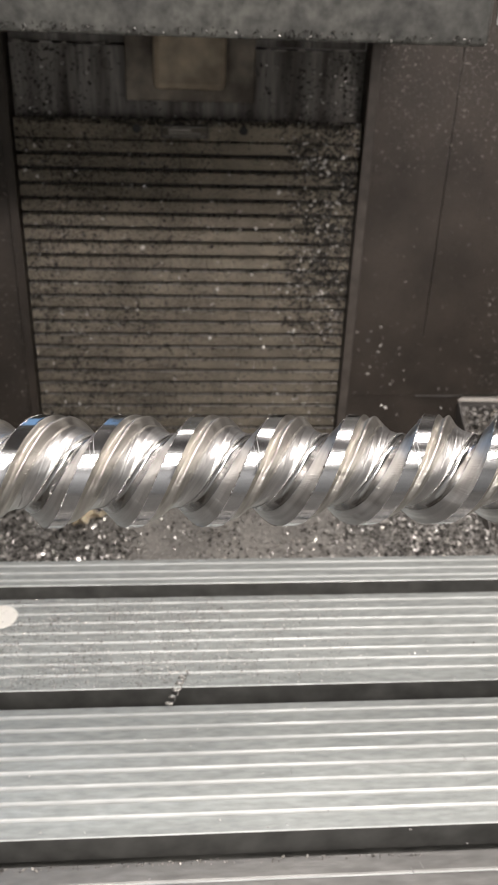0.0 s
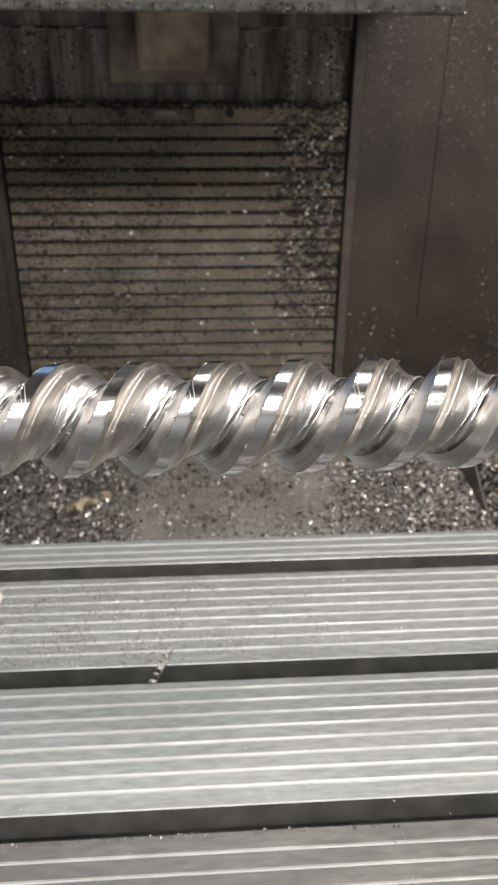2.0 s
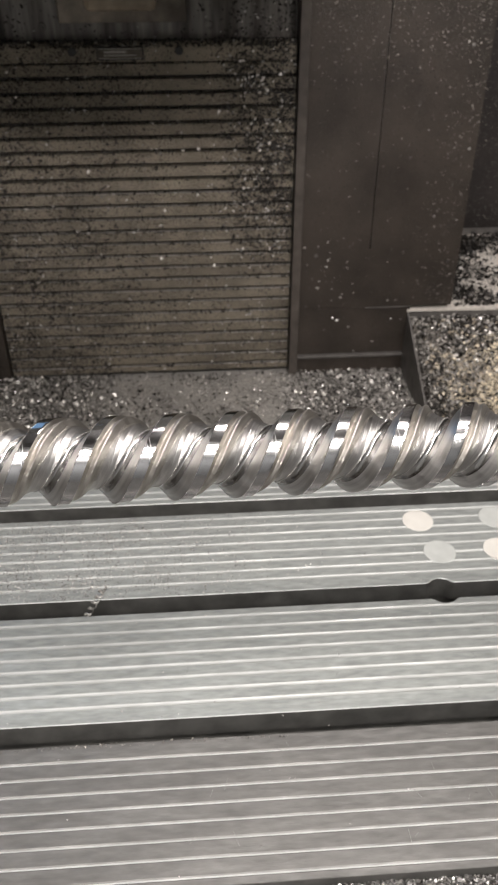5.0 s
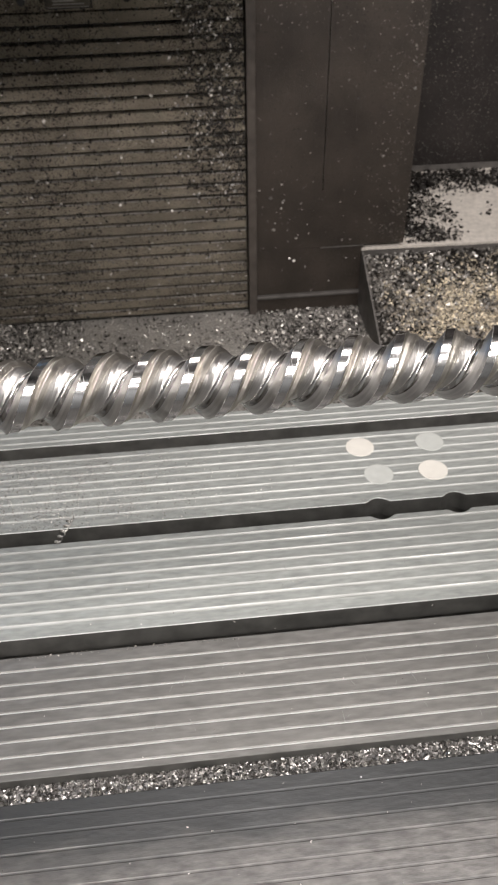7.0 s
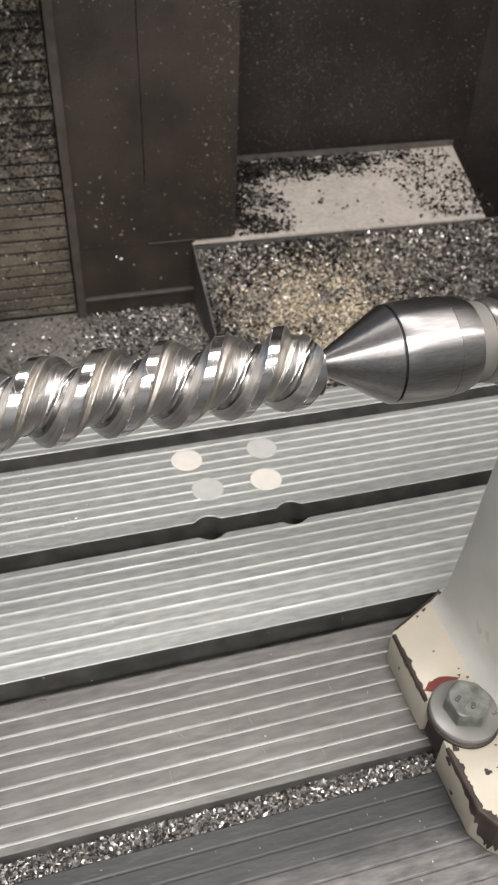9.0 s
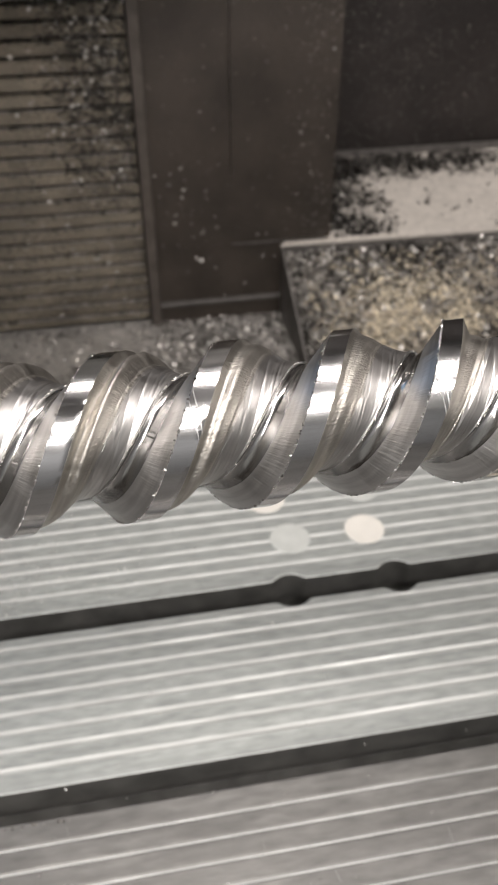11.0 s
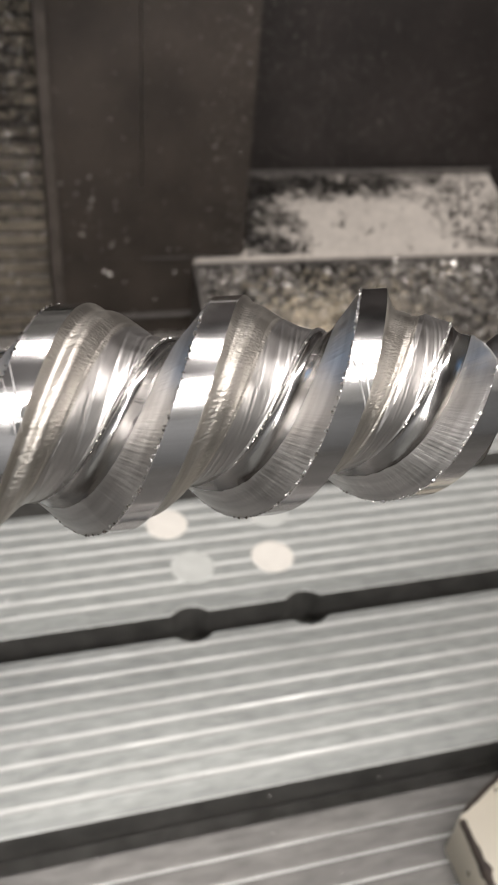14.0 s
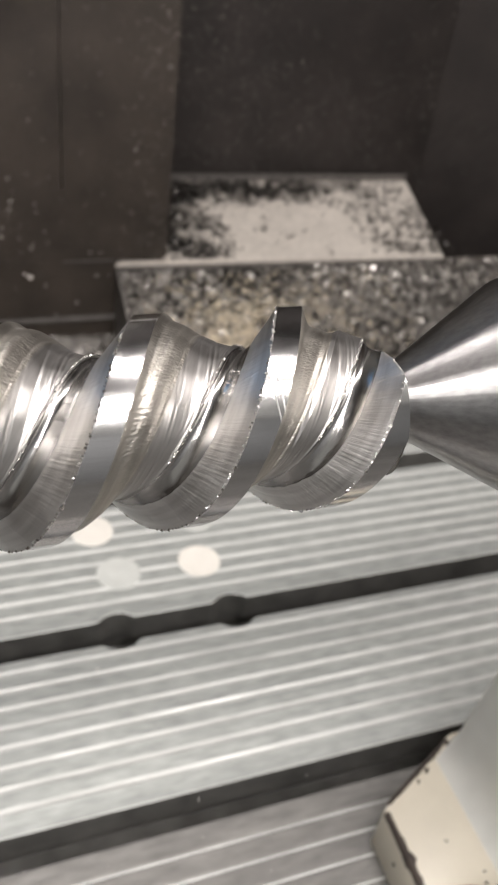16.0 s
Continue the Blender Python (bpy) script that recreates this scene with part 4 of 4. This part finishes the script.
# ---- loose chips ----
rng = np.random.default_rng(11)


def strew(name, n, x, y, z, normal, low, high, mat, label, category="metal chips", keep=None, **more):
    """Chips over a sheet: x and y are ranges (or x and z for an upright sheet), z a height or a function of x and y."""
    px, py = rng.uniform(*x, n), rng.uniform(*y, n)
    if keep is not None:
        stay = rng.uniform(0, 1, n) < keep(px, py)
        px, py = px[stay], py[stay]
    pz = z(px, py) if callable(z) else np.full(len(px), float(z))
    if abs(normal[1]) > 0.9:
        places = np.stack([px, pz, py], 1)
    else:
        places = np.stack([px, py, pz], 1)
    return flakes(name, places, np.tile(normal, (len(px), 1)), low, high, mat, label, category, seed=int(rng.integers(1e6)), **more)


UP, OUT = (0, 0, 1), (0, -1, 0)


def lumps(px, py, f=18.0):
    return 0.5 + 0.25 * (np.sin(px * f * 1.3 + 2 * np.sin(py * f * 0.7)) + np.sin(py * f * 1.7 + 1.3 * np.sin(px * f * 0.9)))


def floor_keep(px, py):
    piles = np.clip((-0.10 - px) / 0.10, 0, 1) + np.clip((px - 0.16) / 0.10, 0, 1)
    return np.clip(0.05 + 0.26 * lumps(px, py, 30) + 0.9 * piles, 0, 1)


FLOOR_Z = lambda a, b: -0.2335 + 0.010 * np.clip((-0.08 - a) / 0.1, 0, 1) * lumps(a, b, 25)
strew("floor_chips", 22000, (-0.5, 0.402), (0.24, 0.630), FLOOR_Z, UP, 0.0022, 0.0060, CHIP, "bright steel chips scattered over the machine bed", keep=floor_keep, lift=0.9)
strew("floor_dull_chips", 12000, (-0.5, 0.402), (0.24, 0.630), FLOOR_Z, UP, 0.0018, 0.0050, SWARF, "dull steel chips scattered over the machine bed", keep=floor_keep, lift=0.8)
strew("floor_dark_chips", 20000, (-0.5, 0.402), (0.24, 0.630), FLOOR_Z, UP, 0.0018, 0.0055, DARK_CHIP, "dark oily chips on the machine bed", keep=lambda a, b: np.clip(floor_keep(a, b) * 1.1 - 0.07, 0, 1), lift=0.8)
strew("floor_fine_chips", 26000, (-0.16, 0.30), (0.24, 0.630), -0.2345, UP, 0.0008, 0.0022, CHIP, "fine pale chips over the middle of the machine bed", keep=lambda a, b: 0.25 + 0.5 * lumps(a, b, 40), lift=0.6)
SLOPE = lambda a, b: -0.129 - (0.638 - b) * (0.265 / 0.588)
TILTED = (0, -0.411, 0.912)
HEAP = lambda a, b: 0.013 * np.exp(-((a - 0.60) / 0.085) ** 2 - ((b - 0.48) / 0.075) ** 2) * (0.8 + 0.4 * lumps(a, b, 60))
DRIFT = lambda a, b: SLOPE(a, b) + HEAP(a, b)


def build_heap():
    """A low drift of pale fine swarf on the chute."""
    bm = bmesh.new()
    n = 44
    grid = []
    for i in range(n + 1):
        row = []
        for j in range(n + 1):
            a, b = 0.42 + 0.38 * i / n, 0.31 + 0.31 * j / n
            row.append(bm.verts.new((a, b, float(SLOPE(a, b) + HEAP(a, b) - 0.0022 + 0.0016 * lumps(a, b, 170)))))
        grid.append(row)
    for i in range(n):
        for j in range(n):
            bm.faces.new((grid[i][j], grid[i + 1][j], grid[i + 1][j + 1], grid[i][j + 1]))
    return bm


structure("swarf_drift", build_heap(), TAN_BED, "drift of pale tan swarf dust on the chute", "swarf", 60)
strew("chute_chips", 26000, (0.409, 1.15), (0.26, 0.634), DRIFT, TILTED, 0.0024, 0.0072, SWARF, "steel chips heaped on the chute", keep=lambda a, b: 0.5 + 0.5 * lumps(a, b, 22), lift=0.8)
strew("chute_dark_chips", 34000, (0.409, 1.15), (0.26, 0.634), DRIFT, TILTED, 0.0024, 0.0080, DARK_CHIP, "dark oily chips heaped on the chute", keep=lambda a, b: np.clip(1.25 - 1.15 * lumps(a, b, 15), 0.15, 1) * (1 - 0.5 * np.clip((a - 0.64) / 0.1, 0, 1)) * (1 - 0.75 * np.exp(-((a - 0.605) / 0.070) ** 2 - ((b - 0.485) / 0.065) ** 2)), lift=0.8)
strew("chute_bright_chips", 9000, (0.409, 1.15), (0.26, 0.634), lambda a, b: DRIFT(a, b) + 0.002, TILTED, 0.0022, 0.0070, CHIP, "scattered bright chips on the chute", keep=lambda a, b: 0.10 + 0.9 * lumps(a, b, 14) ** 2, lift=0.8)
strew("chute_tan_chips", 26000, (0.43, 0.85), (0.30, 0.62), lambda a, b: DRIFT(a, b) + 0.003, TILTED, 0.0022, 0.0055, TAN_CHIP, "tan coated chips in the middle of the chute",
      keep=lambda a, b: (1.4 * np.exp(-((a - 0.585) / 0.088) ** 2 - ((b - 0.475) / 0.078) ** 2) + 0.03) * np.clip(2.6 * lumps(a, b, 48) - 0.25, 0.10, 1), lift=0.8)
LEDGE_Z = lambda a, b: -0.1165 + (b - 0.628) * 0.105 - (a - 0.48) * 0.008


def ledge_keep(px, py):
    left = np.clip((0.61 - px) / 0.10, 0, 1)
    back = np.clip((py - 0.785) / 0.06, 0, 1) * np.clip((0.97 - px) / 0.22, 0.15, 1)
    right = 0.22 * np.clip((px - 0.82) / 0.06, 0, 1)
    return np.clip((left + back + right) * (0.25 + 0.75 * lumps(px, py, 40)), 0.004, 1)


strew("ledge_chips", 26000, (0.482, 0.985), (0.636, 0.884), LEDGE_Z, UP, 0.0028, 0.0085, DARK_CHIP, "dark chips drifted along the back of the ledge", keep=ledge_keep, lift=0.8)
strew("ledge_bright_chips", 1500, (0.482, 0.985), (0.636, 0.884), LEDGE_Z, UP, 0.003, 0.007, CHIP, "bright chips on the ledge", keep=ledge_keep, lift=0.8)
strew("cover_chips", 11000, (-0.284, 0.197), (-0.235, 0.30), FACE - 0.001, OUT, 0.0016, 0.0042, CHIP, "bright chips stuck to the oily way cover",
      keep=lambda a, b: 0.03 + 0.62 * np.exp(-((a - 0.148) / 0.042) ** 2) * np.clip((b + 0.06) / 0.14, 0.05, 1) * np.clip(2.2 * lumps(a, b, 60) - 0.5, 0.1, 1), lift=0.35, curl=0.3, slim=0.8)
strew("cover_dust", 12000, (-0.284, 0.197), (-0.235, 0.308), FACE - 0.0008, OUT, 0.0010, 0.0026, DUST, "fine metal dust on the oily way cover",
      keep=lambda a, b: 0.10 + 0.5 * lumps(a, b, 20) * np.clip((0.05 - a) / 0.25, 0.1, 1), lift=0.35, curl=0.3, slim=0.8)
strew("cover_dark_chips", 21000, (-0.284, 0.197), (-0.235, 0.308), FACE - 0.001, OUT, 0.0012, 0.0042, DARK_CHIP, "dark specks stuck to the oily way cover",
      keep=lambda a, b: 0.07 + 0.9 * np.clip((0.0 - a) / 0.20, 0, 1) * np.clip(lumps(a, b, 34) + 0.15, 0, 1) + 0.75 * np.exp(-((a - 0.165) / 0.045) ** 2) * np.clip((b + 0.02) / 0.1, 0, 1), lift=0.35, curl=0.3)
strew("cover_clumped_chips", 12000, (-0.02, 0.197), (-0.16, 0.308), FACE - 0.001, OUT, 0.0018, 0.0052, DARK_CHIP, "dark oily chips clumped along one side of the way cover",
      keep=lambda a, b: 0.95 * np.clip((a - 0.085) / 0.06, 0, 1) * np.clip((b + 0.06) / 0.16, 0, 1) * np.clip(1.6 * lumps(a, b, 48), 0.2, 1), lift=0.35, curl=0.3)
line_of = rng.integers(0, 25, 2600)
px = rng.uniform(-0.284, 0.197, 2600)
pz = 0.2825 - 0.0207 * line_of + rng.normal(0.0006, 0.0011, 2600)
flakes("slat_joint_chips", np.stack([px, np.full(2600, FACE - 0.0008), pz], 1), np.tile(OUT, (2600, 1)), 0.0012, 0.0042, DARK_CHIP, "dark chips caught in the joints of the way cover", "metal chips", lift=0.4, seed=77, curl=0.3, slim=0.7)
strew("panel_chips", 900, (0.216, 0.476), (-0.105, 0.5), FACE - 0.0062, OUT, 0.0018, 0.0048, SWARF, "small dull chips stuck to the column panel",
      keep=lambda a, b: 0.02 + 0.10 * np.clip((a - 0.44) / 0.03, 0, 1) + 0.9 * np.exp(-((a - 0.268) / 0.035) ** 2 - ((b + 0.06) / 0.055) ** 2), lift=0.35, curl=0.3, slim=0.8)
strew("panel_dust", 14000, (0.216, 0.476), (-0.105, 0.5), FACE - 0.0060, OUT, 0.0009, 0.0026, DUST, "fine dust on the column panel",
      keep=lambda a, b: 0.03 + 0.45 * np.clip((a - 0.40) / 0.06, 0, 1) * (0.3 + 0.7 * lumps(a, b, 26)) + 0.8 * np.clip((b - 0.24) / 0.12, 0, 1) * (0.25 + 0.75 * lumps(a * 2.2, b * 0.6, 30)), lift=0.35, curl=0.3, slim=0.8)
strew("panel_low_chips", 9, (0.22, 0.40), (-0.195, -0.112), FACE - 0.0055, OUT, 0.002, 0.005, CHIP, "small bright chips low on the column", lift=0.35, curl=0.3, slim=0.8)
strew("wall_chips", 6500, (0.48, 1.04), (-0.07, 0.45), 0.8935, OUT, 0.0009, 0.0026, DUST, "fine dull chips stuck to the dark back panel", keep=lambda a, b: 0.05 + 0.9 * lumps(a, b, 9) ** 2, lift=0.35, slim=0.8)
strew("side_panel_dust", 1500, (-0.42, -0.303), (-0.2, 0.3), FACE - 0.0075, OUT, 0.0009, 0.0026, DUST, "fine dull chips on the dark column panel", keep=lambda a, b: 0.25 + 0.5 * lumps(a, b, 25), lift=0.35, slim=0.8)
strew("head_edge_chips", 110, (-0.36, 0.230), (0.4325, 0.437), 0.2490, OUT, 0.0009, 0.0022, CHIP, "chips caught along the edge of the machine casting", keep=lambda a, b: 0.2 + 0.7 * lumps(a, b, 40), lift=0.6)
strew("head_edge_dark_chips", 600, (-0.36, 0.230), (0.4315, 0.440), 0.2490, OUT, 0.0009, 0.0026, DARK_CHIP, "dark chips caught along the edge of the machine casting", lift=0.6)
strew("recess_chips", 420, (-0.284, 0.197), (0.312, 0.395), FACE + 0.0168, OUT, 0.0012, 0.0034, CHIP, "bright chips stuck to the streaked panel above the way cover",
      keep=lambda a, b: 0.08 + 0.8 * np.clip((a - 0.10) / 0.08, 0, 1) + 0.7 * np.clip((-0.21 - a) / 0.03, 0, 1) * np.clip((0.35 - b) / 0.02, 0, 1), lift=0.35, curl=0.3, slim=0.8)
strew("recess_dark_chips", 2600, (-0.284, 0.197), (0.310, 0.400), FACE + 0.0168, OUT, 0.0012, 0.0045, DARK_CHIP, "dark oily specks stuck to the streaked panel above the way cover",
      keep=lambda a, b: 0.10 + 0.8 * np.clip((a - 0.08) / 0.08, 0, 1) * np.clip(1.6 * lumps(a, b * 0.4, 60), 0.2, 1) + 0.5 * np.clip((-0.18 - a) / 0.05, 0, 1), lift=0.35, curl=0.3)
strew("cover_edge_chips", 90, (-0.28, 0.196), (0.307, 0.312), FACE - 0.002, OUT, 0.0015, 0.004, CHIP, "chips caught on the top edge of the way cover",
      keep=lambda a, b: 0.15 + 0.8 * np.clip((a - 0.1) / 0.05, 0, 1), lift=0.6)
strew("cover_edge_dark_chips", 900, (-0.28, 0.196), (0.304, 0.314), FACE - 0.002, OUT, 0.0015, 0.0045, DARK_CHIP, "dark chips caught on the top edge of the way cover", lift=0.6)
for slot_mid in (-0.375, -0.5):
    structure("slot_swarf_bed", slab([(-0.9, slot_mid + 0.0089, -0.011), (0.60, slot_mid + 0.0089, -0.011), (0.60, slot_mid - 0.0089, -0.003), (-0.9, slot_mid - 0.0089, -0.003)], 0.004), BED,
              "packed fine swarf in the T-slot", "swarf")
    strew("slot_chips", 20000, (-0.45, 0.50), (slot_mid - 0.0088, slot_mid + 0.0086), lambda a, b: -0.0065 - (b - slot_mid) * 0.449, UP, 0.0009, 0.0033, SLOT_CHIP,
          "fine bright chips packed in the T-slot", lift=0.9)
strew("table_dust", 34000, (-0.40, 0.26), (-0.115, -0.010), 0.0002, UP, 0.0004, 0.0013, CHIP, "fine bright chips dusted over the table", keep=lambda a, b: 0.02 + 0.6 * np.clip((0.15 - a) / 0.2, 0, 1) * np.clip(1.2 * lumps(a, b, 75), 0.3, 1), lift=0.35, curl=0.3)
strew("table_dull_dust", 24000, (-0.40, 0.26), (-0.115, -0.010), 0.0002, UP, 0.0005, 0.0014, DUST, "fine dull specks dusted over the table", keep=lambda a, b: 0.005 + 0.7 * np.clip((0.11 - a) / 0.2, 0, 1) * np.clip(1.2 * lumps(a, b, 66), 0.3, 1), lift=0.35, curl=0.3)
strew("foot_grime", 420, (0.372, 0.400), (-0.425, -0.385), 0.0343, UP, 0.0006, 0.0020, BARE, "brown grime and fine chips on the tailstock foot", "grime", keep=lambda a, b: np.exp(-((a - 0.392) / 0.009) ** 2 - ((b + 0.405) / 0.014) ** 2), lift=0.3, curl=0.2)
strew("table_front_dust", 500, (-0.40, 0.34), (-0.48, -0.14), 0.0003, UP, 0.0006, 0.0016, CHIP, "a few fine chips on the table", lift=0.3, curl=0.3, keep=lambda a, b: 0.4 + 0 * a)
strew("slot_edge_chips", 170, (-0.30, 0.10), (-0.2625, -0.2595), 0.0003, UP, 0.0008, 0.0022, SWARF, "chips along the edge of a T-slot", lift=0.6)


def wire(name, points, radius, mat, label, category, sides=6):
    """A thin curled strip of swarf along the given points."""
    bm = bmesh.new()
    rings = []
    for k, p in enumerate(points):
        ahead = (points[min(k + 1, len(points) - 1)] - points[max(k - 1, 0)]).normalized()
        a = ahead.orthogonal().normalized()
        b = ahead.cross(a)
        rings.append([bm.verts.new(p + a * radius * math.cos(2 * math.pi * j / sides) + b * radius * 0.5 * math.sin(2 * math.pi * j / sides)) for j in range(sides)])
    for a, b in zip(rings, rings[1:]):
        for j in range(sides):
            bm.faces.new((a[j], a[(j + 1) % sides], b[(j + 1) % sides], b[j]))
    bm.faces.new(rings[0])
    bm.faces.new(rings[-1])
    return tagged(part(name, bm, mat, None, "", 60), label, category)


curl_points = []
for k in range(64):
    t = k / 63
    a = t * 5.2 * 2 * math.pi
    curl_points.append(Vector((-0.062 + 0.012 * t + 0.0028 * math.cos(a), -0.138 + 0.034 * t, 0.0031 + 0.0026 * math.sin(a))))
wire("curled_chip", curl_points, 0.0007, CHIP, "springy curled steel chip lying across the table slot", "metal chip")

# a torn brown paper scrap on the bed
bm = bmesh.new()
grid = [[bm.verts.new((-0.214 + 0.058 * (i / 9) + 0.004 * math.sin(j * 2 + i), 0.420 + 0.050 * (i / 9) + 0.020 * (j / 4 - 0.5) * (1.1 - i / 11) + 0.004 * math.sin(i * 1.9), -0.2130 + 0.006 * math.sin(i * 1.7 + j * 2.2) - 0.0008 * i)) for j in range(5)] for i in range(10)]
for i in range(9):
    for j in range(4):
        bm.faces.new((grid[i][j], grid[i + 1][j], grid[i + 1][j + 1], grid[i][j + 1]))
bmesh.ops.solidify(bm, geom=bm.faces[:], thickness=0.0008)
tagged(part("paper_scrap", bm, TAN_CHIP, None, "", 40), "crumpled tan paper scrap lying among the chips", "paper scrap")

# ---- the tool above the screw ----
DARK_TOOL = material("dark_brown_tool_steel", (0.036, 0.030, 0.024), 0.3, 0.55, 0.3, 60, 0.4, 12, 0.2)
spindle = thing("spindle", "dark milling spindle with a tool and a black coolant hose", "spindle", (-0.0256, -0.391, 0.4775))
part("cutter", lathe([(0.0, 0.0045), (0.0008, 0.0062), (0.0030, 0.0074), (0.026, 0.0076), (0.0262, 0.0070)], 40, (0, 0, 0), "z"), DARK_TOOL, spindle, "blunt brown cutter", 30)
part("collet_nut", lathe([(0.0255, 0.010), (0.0262, 0.019), (0.030, 0.0215), (0.050, 0.0215), (0.051, 0.018)], 48, (0, 0, 0), "z"), DARK_TOOL, spindle, "", 30)
part("tool_shank", lathe([(0.0505, 0.018), (0.062, 0.019), (0.063, 0.031), (0.075, 0.0315), (0.0825, 0.0315)], 48, (0, 0, 0), "z"), DARK_TOOL, spindle, "", 30)
part("spindle_nose", lathe([(0.082, 0.045), (0.087, 0.052), (0.28, 0.052), (0.29, 0.060), (1.823, 0.060)], 56, (0, 0, 0), "z"), HEAD, spindle, "", 30)


def build_hose(points, radii, sides=20):
    """A smooth round hose through the given points, closed at both ends."""
    bm = bmesh.new()
    rings = []
    for k, (p, r) in enumerate(zip(points, radii)):
        ahead = (points[min(k + 1, len(points) - 1)] - points[max(k - 1, 0)]).normalized()
        a = ahead.orthogonal().normalized()
        b = ahead.cross(a)
        rings.append([bm.verts.new(p + (a * math.cos(2 * math.pi * j / sides) + b * math.sin(2 * math.pi * j / sides)) * r) for j in range(sides)])
    for a, b in zip(rings, rings[1:]):
        for j in range(sides):
            bm.faces.new((a[j], a[(j + 1) % sides], b[(j + 1) % sides], b[j]))
    bm.faces.new(rings[0])
    bm.faces.new(rings[-1])
    return bm


run = []
for k in range(29):
    f = k / 28
    run.append(Vector((-0.0385 + 0.004 * math.sin(f * 2.6), -0.002 - 0.003 * f, -0.0045 + 0.100 * f)))
part("coolant_hose", build_hose(run, [0.0045 + 0.0035 * min(1, k / 3) + 0.0011 * (k % 2) for k in range(29)]), BLACK, spindle, "black jointed coolant hose", 50)
